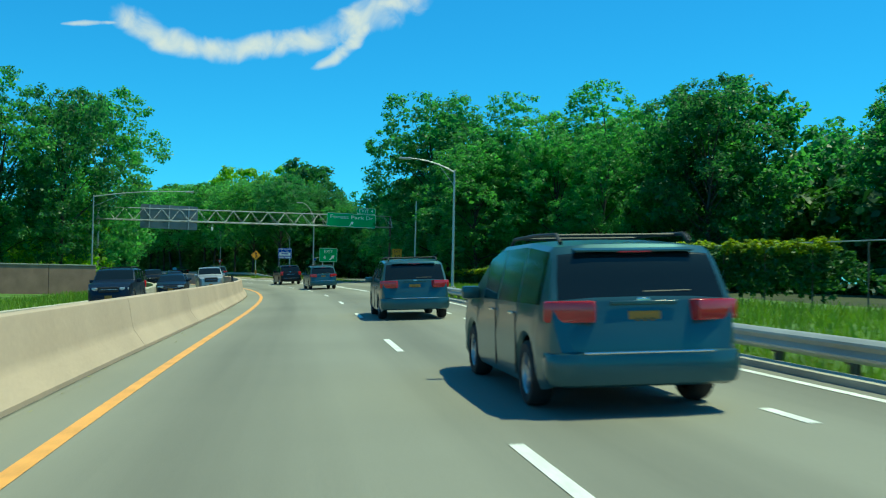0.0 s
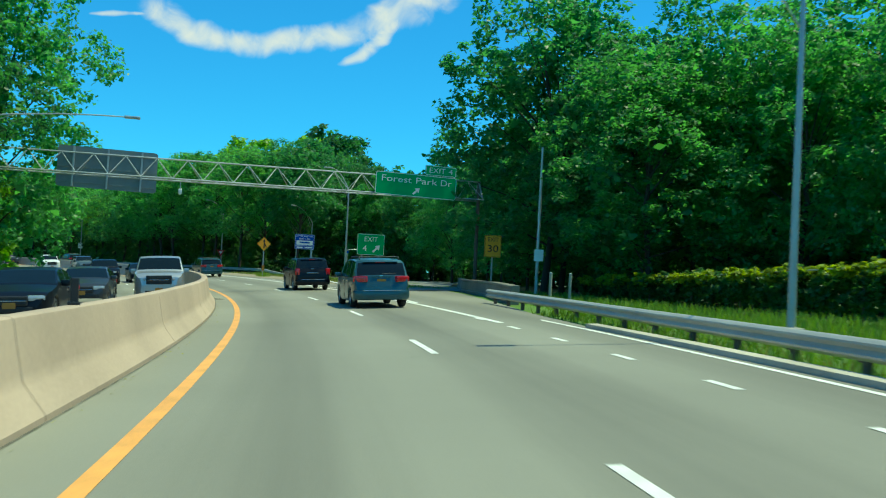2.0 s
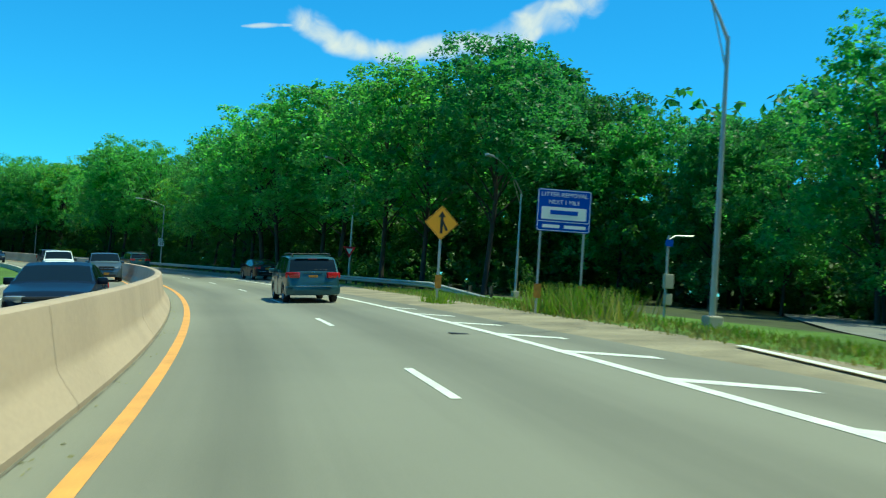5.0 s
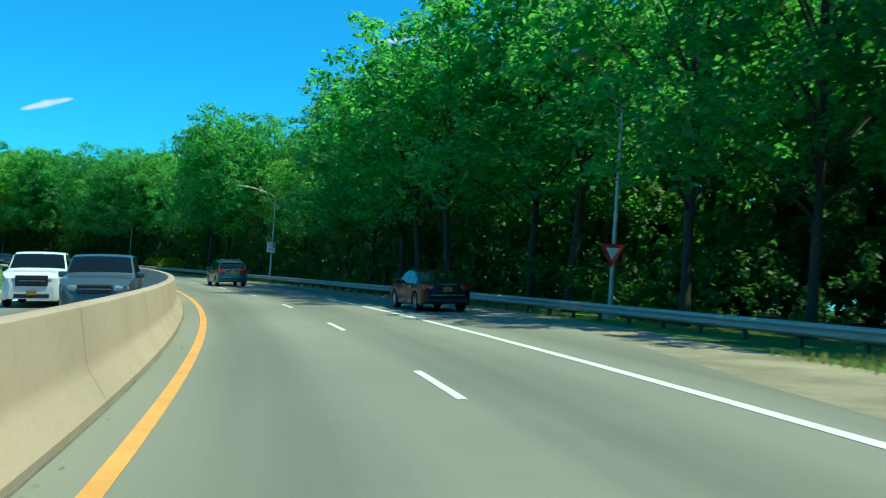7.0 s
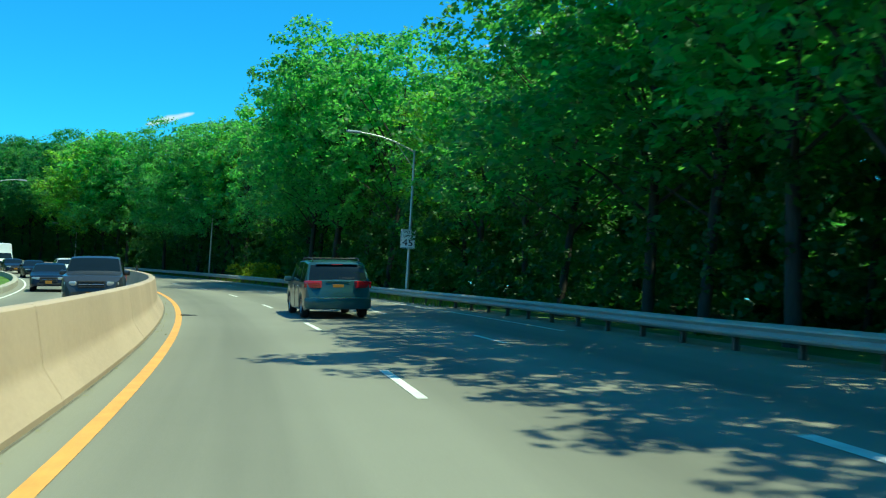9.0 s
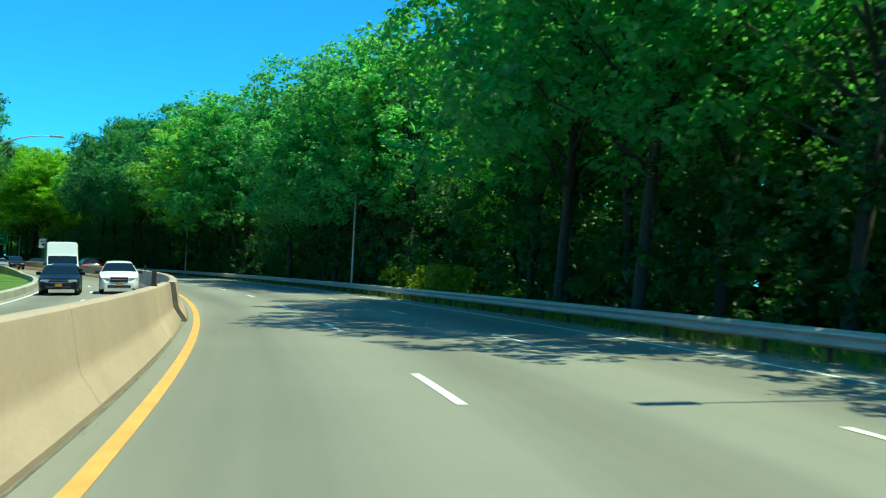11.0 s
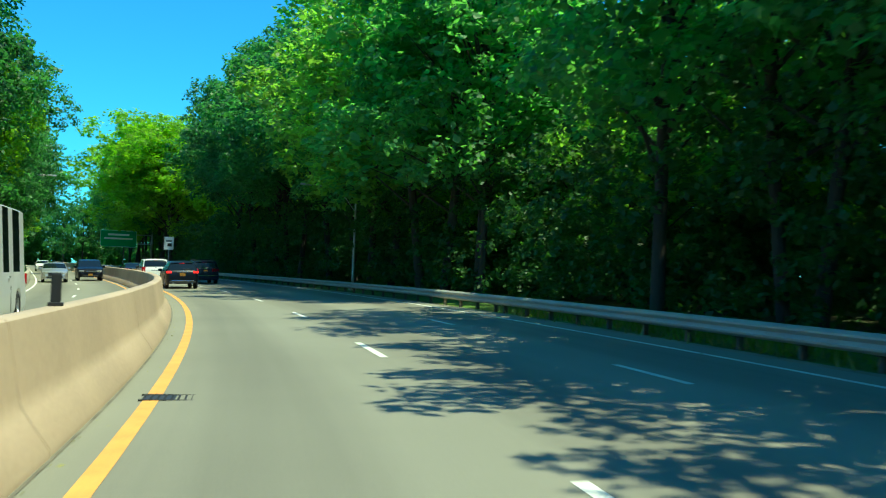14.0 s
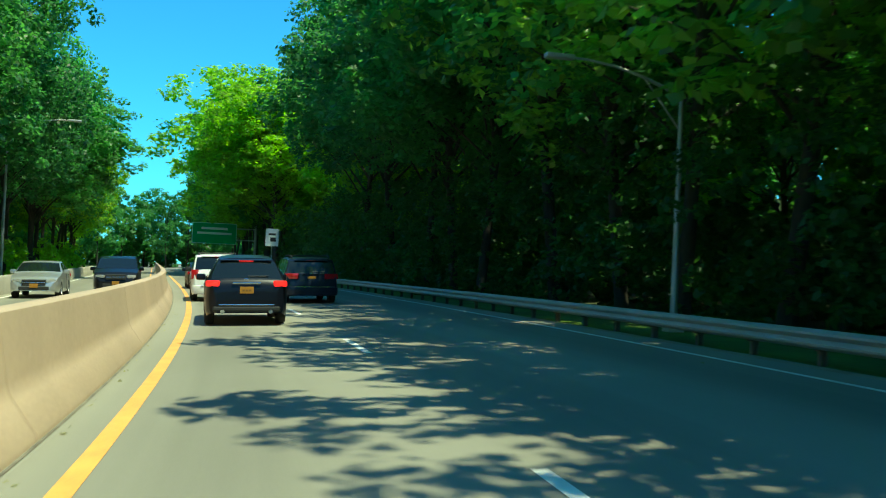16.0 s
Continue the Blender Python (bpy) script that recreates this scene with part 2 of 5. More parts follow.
# ---- building helpers ----
class Shape:
    """Collects the faces of one mesh."""

    def __init__(self):
        self.v, self.f, self.m, self.uv = [], [], [], []

    def add(self, verts, faces, k=0):
        o = len(self.v)
        self.v += [tuple(p) for p in verts]
        self.f += [tuple(i + o for i in f) for f in faces]
        self.m += [k] * len(faces)
        return self

    def box(self, c, size, turn=None, bevel=0.0, k=0):
        x, y, z = (s / 2 for s in size)
        if bevel:
            b = min(bevel, x, y, z)
            pts, fs = [], []
            bm = bmesh.new()
            bmesh.ops.create_cube(bm, size=1.0)
            bmesh.ops.scale(bm, vec=size, verts=bm.verts)
            bmesh.ops.bevel(bm, geom=bm.edges[:], offset=b, segments=2, affect="EDGES", profile=0.6)
            bm.verts.index_update()
            pts = [p.co.copy() for p in bm.verts]
            fs = [[q.index for q in f.verts] for f in bm.faces]
            bm.free()
        else:
            pts = [Vector((i * x, j * y, l * z)) for i in (-1, 1) for j in (-1, 1) for l in (-1, 1)]
            fs = [(0, 1, 3, 2), (4, 6, 7, 5), (0, 4, 5, 1), (2, 3, 7, 6), (0, 2, 6, 4), (1, 5, 7, 3)]
        if turn is not None:
            pts = [turn @ p for p in pts]
        return self.add([Vector(c) + p for p in pts], fs, k)

    def tube(self, pts, radii, n=8, k=0, caps=True):
        pts = [Vector(p) for p in pts]
        if not isinstance(radii, (list, tuple)):
            radii = [radii] * len(pts)
        rings = []
        side = None
        for i, p in enumerate(pts):
            way = (pts[min(i + 1, len(pts) - 1)] - pts[max(i - 1, 0)]).normalized()
            if side is None or abs(side.dot(way)) > 0.9:
                side = way.orthogonal().normalized()
            side = (side - way * side.dot(way)).normalized()
            up = way.cross(side)
            rings.append([p + radii[i] * (math.cos(a) * side + math.sin(a) * up) for a in (2 * math.pi * j / n for j in range(n))])
        return self.loft(rings, True, caps, k)

    def loft(self, rings, closed=False, caps=False, k=0):
        n = len(rings[0])
        fs = []
        for i in range(len(rings) - 1):
            for j in range(n if closed else n - 1):
                a, b = i * n + j, i * n + (j + 1) % n
                fs.append((a, b, b + n, a + n))
        if caps:
            fs += [tuple(range(n - 1, -1, -1)), tuple(range((len(rings) - 1) * n, len(rings) * n))]
        return self.add([p for r in rings for p in r], fs, k)

    def mesh(self, name, mats, smooth=None):
        me = bpy.data.meshes.new(name)
        me.from_pydata(self.v, [], self.f)
        for m in mats if isinstance(mats, (list, tuple)) else [mats]:
            me.materials.append(m)
        if any(self.m):
            me.polygons.foreach_set("material_index", self.m)
        if self.uv and len(self.uv) == len(self.v):
            layer = me.uv_layers.new(name="UVMap")
            layer.data.foreach_set("uv", [c for f in self.f for i in f for c in self.uv[i]])
        if smooth is not None:
            me.polygons.foreach_set("use_smooth", [True] * len(self.f))
            me.update()
            me.set_sharp_from_angle(angle=radians(smooth))
        me.update()
        return me


def part(name, shape, material, parent=None, label="", m=None, smooth=None):
    """One mesh object, under a thing or a part."""
    me = shape if isinstance(shape, bpy.types.Mesh) else shape.mesh(name, material, smooth)
    ob = new(name, me)
    if parent is not None:
        ob.parent = parent
    if m is not None:
        ob.matrix_basis = m
    if label:
        tagged(ob, label)
    return ob


def thing(name, m, label, category, group="", kind=""):
    ob = new(name)
    ob.empty_display_size = 0.2
    ob.matrix_basis = m
    return tagged(ob, label, category, group, kind)


def interp(x, xs, ys):
    return float(np.interp(x, xs, ys))


# ---- the road's line: s runs along the yellow line, d to the right of it ----
S0, S1 = -80, 700
BENDS = [-0.0018, -0.0018, -0.0018, -0.0018, -0.00102, 0.00134, 0.00427, 0.00402, 0.00303, 0.00359, 0.0034,
         0.00379, 0.00382, 0.00321, 0.00369, 0.00347, 0.0024, 0.0009, 0.0, 0.0, 0.0, 0.0, 0.0, 0.0]
STEPS = np.arange(S0, S1 + 1.0)
HEAD = np.cumsum(np.interp(STEPS, S0 + 25.0 * np.arange(len(BENDS)), BENDS))
HEAD += 0.12596 - HEAD[-S0]
LINE_X, LINE_Y = np.cumsum(-np.sin(HEAD)), np.cumsum(np.cos(HEAD))
LINE_X += -3.1306 - LINE_X[-S0]
LINE_Y += -4.8324 - LINE_Y[-S0]


def bank(s):
    return interp(s, [5, 42, 78, 114, 132, 168, 205, 242, 296, 480], [0.030, 0.043, 0.053, 0.062, 0.062, 0.055, 0.045, 0.0395, 0.038, 0.02])


def heading(s):
    return interp(s, STEPS, HEAD)


def at(s, d, z=0.0):
    """A place on the road, z above its banked surface."""
    h = heading(s)
    x, y = interp(s, STEPS, LINE_X), interp(s, STEPS, LINE_Y)
    return Vector((x + d * math.cos(h), y + d * math.sin(h), z + bank(s) * (min(max(d, -9.5), 11.0) - 1.15)))


def stand(s, d, z=0.0, turn=0.0, lean=False):
    """The pose of a thing there: its y along the road, its x to the right; it stands upright, or leans with the road."""
    m = Matrix.Translation(at(s, d, z)) @ Matrix.Rotation(heading(s) + radians(turn), 4, "Z")
    if lean:
        c = math.cos(radians(turn))
        m = m @ Matrix.Rotation(-math.atan(bank(s)) * c, 4, "Y")
    return m


def strip(s0, s1, left, right, z=0.0, step=3.0, cols=1, shape=None):
    """A sheet along the road between two edges, which are numbers or functions of s."""
    shape = shape or Shape()
    n = max(1, round((s1 - s0) / step))
    rows = []
    for i in range(n + 1):
        s = s0 + (s1 - s0) * i / n
        a, b = (e(s) if callable(e) else e for e in (left, right))
        rows.append([at(s, a + (b - a) * j / cols, z) for j in range(cols + 1)])
        shape.uv += [(a + (b - a) * j / cols, s) for j in range(cols + 1)]
    return shape.loft(rows)


# ---- ground ----
def pavement_edge(s):
    return interp(s, [0, 62, 70, 95, 104, 116, 142, 150, 165, 186, 205, 250], [8.15, 8.15, 8.6, 12.2, 8.6, 7.75, 7.2, 8.6, 10.6, 9.6, 9.7, 9.3])


def grass_edge(s):
    return interp(s, [60, 104, 116, 140, 150, 165, 250], [8.2, 10.2, 10.3, 10.2, 10.6, 12, 9.8])


def far_edge(s):
    return interp(s, [20, 42, 60, 82, 130, 200], [-10.6, -9.6, -8.0, -7.1, -7.0, -7.3])


def build_ground():
    sh = Shape()
    ds = [-150, -80, -60, -40, -26, -18, -13, -11.2, "far", -4, 1, 6, "pave", "grass", 13, 17, 21, 26, 34, 48, 80, 150]
    ss = np.arange(S0, S1 + 0.1, 5.0)
    rows = []
    for s in ss:
        row = []
        for d in ds:
            dd = pavement_edge(s) - 0.3 if d == "pave" else max(grass_edge(s), pavement_edge(s) + 0.1) if d == "grass" else far_edge(s) - 0.2 if d == "far" else d
            rise = 0.0
            if dd > 13:
                rise = (min(dd, 34) - 13) * 0.012 * min(1, max(0, (s - 150) / 30))
            if dd < -10:
                rise = (-10 - max(dd, -40)) * 0.01
            if abs(dd) > 100:
                rise = -6.0
            uneven = 0.12 * noise.noise((s * 0.13, dd * 0.2, 0)) if dd > 12.5 or dd < -11 else 0
            row.append(at(s, dd, rise + uneven - 0.04))
        rows.append(row)
    n = len(ds)
    sh.add([p for r in rows for p in r], [])
    for i in range(len(rows) - 1):
        for j in range(n - 1):
            a = i * n + j
            s, k = ss[i], 0
            if ds[j] == "pave":
                k = 1
            elif j >= 15 and s > 70 or j >= 17 or j <= 3 or j <= 6 and s > 130:
                k = 2
            sh.f.append((a, a + 1, a + n + 1, a + n))
            sh.m.append(k)
    far = 2400
    sh.add([(-far, -far, -4.5), (far, -far, -4.5), (far, far, -4.5), (-far, far, -4.5)], [(0, 1, 2, 3)], 2)
    me = sh.mesh("ground", [GRASSY, SOIL, FOREST_FLOOR])
    tagged(new("ground", me), "uneven grassy verge and woodland soil beside the road", "ground", kind="structure")


build_ground()


def setting(name, shape, material, label, category="road", smooth=None):
    return tagged(new(name, shape.mesh(name, material, smooth)), label, category, kind="structure")


def barrier_line(s):
    return (0.13 * (1 - (s - 231.6) / 30) if 231.6 < s < 261.6 else 0.0) + interp(s, [20, 50, 75, 112, 160, 230], [-1.57, -1.57, -1.33, -1.0, -1.03, -0.9])


road = setting("road", strip(-60, 690, lambda s: barrier_line(s) + 0.2, pavement_edge, cols=4), ASPHALT, "pale grey sunlit asphalt carriageway with worn wheel tracks")
road_opposite = setting("road_opposite", strip(-60, 690, lambda s: far_edge(s) - 0.1, lambda s: barrier_line(s) - 0.2, cols=3), ASPHALT, "pale grey asphalt carriageway for oncoming traffic")


def ramp_mid(s):
    return interp(s, [84, 96, 108, 120, 132, 145], [10.0, 11.6, 15.0, 20.5, 28, 38])


exit_ramp = setting("exit_ramp", strip(92, 145, lambda s: ramp_mid(s) - 2.6, lambda s: ramp_mid(s) + 2.8, z=0.012, cols=2), ASPHALT_OLD, "grey asphalt exit ramp curving away under trees")

# ---- paint on the road ----
LIFT = 0.006


def line(name, s0, s1, d, width, material, label, step=2.0, parent=None):
    mid = d if callable(d) else (lambda s: d)
    sh = strip(s0, s1, lambda s: mid(s) - width / 2, lambda s: mid(s) + width / 2, LIFT, step)
    return part(name, sh, material, parent or road, label)


line("yellow_edge_line", -60, 690, lambda s: interp(s, [0, 40, 70, 110, 160, 200, 250, 300, 340], [-0.235, -0.135, -0.13, -0.07, 0.01, -0.04, -0.05, 0.08, 0.16]), 0.17, YELLOW_LINE, "solid yellow painted edge line")
for i in range(-5, 46):
    s = 12.65 + 12.09 * i
    line("lane_dash", s - 3.05, s, interp(s, [0, 40, 70, 80, 110, 160, 250, 300, 340], [3.575, 3.59, 3.46, 3.39, 3.26, 3.27, 3.24, 3.27, 3.24]), 0.13, WHITE_LINE, "", 1.0)
for i in range(0, 19):
    s = 2.2 + 3.62 * i
    line("dotted_line_dash", s, s + 0.95, 6.42, 0.13, WHITE_LINE, "", 1.0)
line("edge_line", -60, 67, lambda s: interp(s, [0, 25, 67], [7.95, 7.72, 7.92]), 0.13, WHITE_LINE, "solid white painted edge line")
line("exit_edge_line", 66, 176, lambda s: interp(s, [66, 74, 108, 130, 176], [6.56, 6.52, 6.3, 6.25, 6.15]), 0.2, WHITE_LINE, "broad solid white painted edge line")
line("gore_line", 78, 112, lambda s: interp(s, [78, 90, 100, 112], [6.68, 7.3, 8.2, 9.9]), 0.18, WHITE_LINE, "solid white painted gore line")
for i in range(12):
    s = 84.5 + 3.85 * i
    w = interp(s, [84, 108, 128], [0.6, 1.2, 0.55])
    sh = Shape()
    sh.loft([[at(s - 0.25 - j * 1.3, 6.35 + j * w, LIFT), at(s + 0.25 - j * 1.3, 6.35 + j * w, LIFT)] for j in (0, 0.5, 1)])
    part("gore_hatch", sh, WHITE_LINE, road)
for i in range(0, 9):
    s = 186.5 + 12.127 * i
    line("merge_lane_dash", s, s + 2.4, 6.45, 0.12, WHITE_LINE, "", 1.0)
line("right_edge_line", 190, 690, lambda s: interp(s, [190, 205, 250], [9.0, 9.0, 8.6]), 0.12, WHITE_LINE, "thin white painted edge line")
line("opposite_edge_line", -60, 690, lambda s: far_edge(s) + 0.45, 0.12, WHITE_LINE, "white painted edge line", parent=road_opposite)
line("opposite_yellow_line", -60, 690, lambda s: barrier_line(s) - 0.75, 0.13, YELLOW_LINE, "yellow painted edge line", parent=road_opposite)
for i in range(-4, 44):
    s = 18 + 12.127 * i
    line("opposite_lane_dash", s - 3.05, s, -4.25, 0.12, WHITE_LINE, "", 1.0, road_opposite)

# ---- median barrier ----
PROFILE = [(0.46, -0.05), (0.46, 0.06), (0.28, 0.305), (0.24, 0.365), (0.218, 0.45), (0.13, 0.92), (0.115, 0.965), (0.08, 0.985), (-0.08, 0.985), (-0.115, 0.965), (-0.13, 0.92), (-0.218, 0.45), (-0.24, 0.365), (-0.28, 0.305), (-0.46, 0.06), (-0.46, -0.05)]
median = thing("median_barrier", Matrix(), "weathered tan concrete median barrier with a sloped foot", "barrier", kind="structure")


def barrier_segment(s0, s1):
    sh = Shape()
    n = 4
    rings = []
    for i in range(n + 1):
        s = s0 + (s1 - s0) * i / n
        tall = interp(s, [60, 105], [1.0, 1.08])
        rings.append([at(s, barrier_line(s) + x, z * tall) for x, z in PROFILE])
    sh.loft(rings, True, True)
    return part("barrier_segment", sh, CONCRETE, median, smooth=35)


s = -48.6
while s < 560:
    e = s + 9.1
    if s < 231.6 < e:
        e = 231.5
    barrier_segment(s, e - 0.02)
    s = e + (0.16 if abs(e - 231.5) < 0.01 else 0)

# Thin dark plate over the end face: its dimness is put into colour.
part("end_face", Shape().loft([[at(231.63 + q, barrier_line(231.7) + x * 1.01, z * 1.08) for x, z in PROFILE] for q in (0.0, 0.02)], caps=True), GRIME_AND_SHADE, median, "end face at a joint, its shade put into dark colour")
line("gutter_seam", -60, 560, lambda s: barrier_line(s) + 0.485, 0.03, GRIME_AND_SHADE, "dark grimy seam at the barrier's foot")
# low wall along the far side of the opposite carriageway
kerb_wall = thing("kerb_wall", Matrix(), "low pale concrete edge wall along the far carriageway", "wall", kind="structure")
for i in range(44):
    s = -40 + 10 * i
    sh = Shape()
    rings = []
    for j in range(4):
        q = s + 9.98 * j / 3
        h = interp(q, [40, 62, 75, 110, 130, 300, 320], [0.14, 0.3, 0.6, 0.6, 0.35, 0.35, 0.8])
        rings.append([at(q, far_edge(q) + x, z) for x, z in ((0.0, -0.1), (0.0, h * 0.9), (-0.04, h), (-0.3, h), (-0.32, -0.1))])
    sh.loft(rings, True, True)
    part("wall_section", sh, KERB, kerb_wall, smooth=30)
# kerb by the near guard rail
setting("kerb", strip(-60, 64, 8.12, 8.42, 0.09, cols=1).loft([[at(s, 8.12, 0.09), at(s, 8.12, -0.05)] for s in range(-60, 65, 2)]), KERB, "low concrete kerb beside the guard rail", "kerb")


# ---- guard rails ----
W_BEAM = [(0.0, 0.0), (0.03, 0.02), (0.075, 0.055), (0.08, 0.09), (0.03, 0.13), (0.01, 0.155), (0.03, 0.18), (0.08, 0.22), (0.075, 0.255), (0.03, 0.29), (0.0, 0.31)]


def guard_rail(s0, s1, d, label, side=1, top=0.75, spacing=1.9, group="guard rails", ends=(False, False), box_beam=False):
    """A steel rail on posts; d may be a function of s. side: 1 faces the road from its right."""
    mid = d if callable(d) else (lambda s: d)
    rail = thing("guard_rail", Matrix(), label, "guard rail", group)
    n = max(2, round((s1 - s0) / 2.0))
    rings = []
    for i in range(n + 1):
        s = s0 + (s1 - s0) * i / n
        drop = 0.0
        if ends[0]:
            drop = max(drop, 0.55 * max(0, 1 - (s - s0) / 6))
        if ends[1]:
            drop = max(drop, 0.55 * max(0, 1 - (s1 - s) / 6))
        pr = W_BEAM if not box_beam else [(0.0, 0.1), (0.1, 0.1), (0.1, 0.28), (0.0, 0.28)]
        ring = [at(s, mid(s) - side * x, top - 0.31 + z - drop) for x, z in pr]
        ring += [at(s, mid(s) + side * 0.004, top - 0.31 + z - drop) for x, z in (pr[-1], pr[0])]
        rings.append(ring)
    part("beam", Shape().loft(rings, True, True), STEEL, rail, smooth=40)
    post = Shape().box((0, 0, -0.1), (0.10, 0.012, 1.6)).box((-0.05, 0, -0.1), (0.008, 0.10, 1.6)).box((0.05, 0, -0.1), (0.008, 0.10, 1.6)).box((-side * 0.06, 0, 0.55), (0.1, 0.1, 0.3)).mesh("post", RUST_AND_SHADE)
    k = int((s1 - s0) / spacing)
    for i in range(k + 1):
        s = s0 + 0.3 + i * spacing
        if s < s1:
            h = heading(s)
            part("post", post, None, rail, m=Matrix.Translation(at(s, mid(s) + side * 0.115, top - 0.74)) @ Matrix.Rotation(h, 4, "Z"))
    return rail


guard_rail(-30, 77.5, lambda s: interp(s, [0, 45, 62, 71, 77.5], [8.45, 8.45, 8.7, 9.0, 9.3]), "grey galvanised steel guard rail on posts along the grass verge", top=0.53)


def parapet():
    """Concrete wall in sections along the exit ramp."""
    wall = thing("parapet_wall", Matrix(), "weathered concrete parapet wall beside the exit ramp, tree shade put into its colour", "wall", kind="structure")
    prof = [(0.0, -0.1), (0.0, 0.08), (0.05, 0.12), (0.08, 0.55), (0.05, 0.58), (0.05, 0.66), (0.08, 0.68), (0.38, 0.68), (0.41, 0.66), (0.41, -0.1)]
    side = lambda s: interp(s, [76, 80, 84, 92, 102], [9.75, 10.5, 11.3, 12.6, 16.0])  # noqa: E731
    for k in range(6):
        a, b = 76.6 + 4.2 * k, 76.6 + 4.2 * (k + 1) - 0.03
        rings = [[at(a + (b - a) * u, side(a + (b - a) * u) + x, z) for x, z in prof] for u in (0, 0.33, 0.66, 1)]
        part("wall_section", Shape().loft(rings, True, True), SHADED_CONCRETE, wall, smooth=30)


parapet()
guard_rail(139, 290, lambda s: interp(s, [139, 146, 153, 165, 186, 205, 250, 290], [14.4, 13.1, 12.4, 11.9, 10.3, 10.3, 9.75, 9.75]), "long steel guard rail on posts below the trees", ends=(True, False), top=0.53)
guard_rail(290, 560, lambda s: interp(s, [290, 350, 420], [9.75, 9.7, 9.4]), "long steel guard rail on posts below the trees", top=0.53)
guard_rail(330, 420, lambda s: far_edge(s) - 0.6, "steel guard rail along the far carriageway", side=-1)


# ---- writing ----
def lettering(text, size, material, parent, m, name="lettering", width=None):
    cu = bpy.data.curves.new(name, "FONT")
    cu.body, cu.size, cu.align_x, cu.align_y = text, size, "CENTER", "CENTER"
    cu.extrude, cu.resolution_u = 0.002, 3
    tmp = bpy.data.objects.new("lettering_source", cu)
    me = bpy.data.meshes.new_from_object(tmp)
    bpy.data.objects.remove(tmp)
    me.materials.clear()
    me.materials.append(material)
    xs = [v.co.x for v in me.vertices]
    if width and xs:
        k = width / max(1e-3, max(xs) - min(xs))
        for v in me.vertices:
            v.co.x *= k
    ob = new(name, me)
    ob.parent = parent
    ob.matrix_basis = m
    return ob


FACE = Matrix.Rotation(radians(90), 4, "X")  # stands a flat shape up, to be read from the south (-y)


def panel_shape(w, h, r, t=0.03, y=0.0, inset=0.0):
    """An upright plate with rounded corners, its face towards -y."""
    w, h, r = w - 2 * inset, h - 2 * inset, max(0.005, r - inset)
    ring = []
    for cx, cz, a0 in ((w / 2 - r, h / 2 - r, 0), (-w / 2 + r, h / 2 - r, 90), (-w / 2 + r, -h / 2 + r, 180), (w / 2 - r, -h / 2 + r, 270)):
        for a in (0, 30, 60, 90):
            b = radians(a0 + a)
            ring.append((cx + r * math.cos(b), cz + r * math.sin(b)))
    sh = Shape()
    sh.loft([[(x, y - t / 2, z) for x, z in ring], [(x, y + t / 2, z) for x, z in ring]], True, True)
    return sh


def rim_shape(w, h, r, t, y=-0.017):
    def ring(inset):
        rr = max(0.005, r - inset)
        out = []
        for cx, cz, a0 in ((w / 2 - inset - rr, h / 2 - inset - rr, 0), (-w / 2 + inset + rr, h / 2 - inset - rr, 90), (-w / 2 + inset + rr, -h / 2 + inset + rr, 180), (w / 2 - inset - rr, -h / 2 + inset + rr, 270)):
            for a in (0, 30, 60, 90):
                b = radians(a0 + a)
                out.append((cx + rr * math.cos(b), y, cz + rr * math.sin(b)))
        return out
    a, b = ring(0.02), ring(0.02 + t)
    n = len(a)
    return Shape().add(a + b, [(i, (i + 1) % n, n + (i + 1) % n, n + i) for i in range(n)])


def bars(parent, material, rows, y=-0.019):
    """Unreadable writing as plain bars: rows of x, z, length, height."""
    for x, z, w, h in rows:
        part("writing_bar", Shape().box((x, y, z), (w, 0.004, h)), material, parent)


def arrow_shape(size, y=-0.02):
    """An arrow up and to the right."""
    pts = [(-0.5, -0.32), (-0.32, -0.5), (0.18, 0.0), (0.38, -0.2), (0.5, 0.5), (-0.2, 0.38), (0.0, 0.18)]
    return Shape().add([(x * size, y, z * size) for x, z in pts], [tuple(range(7))])


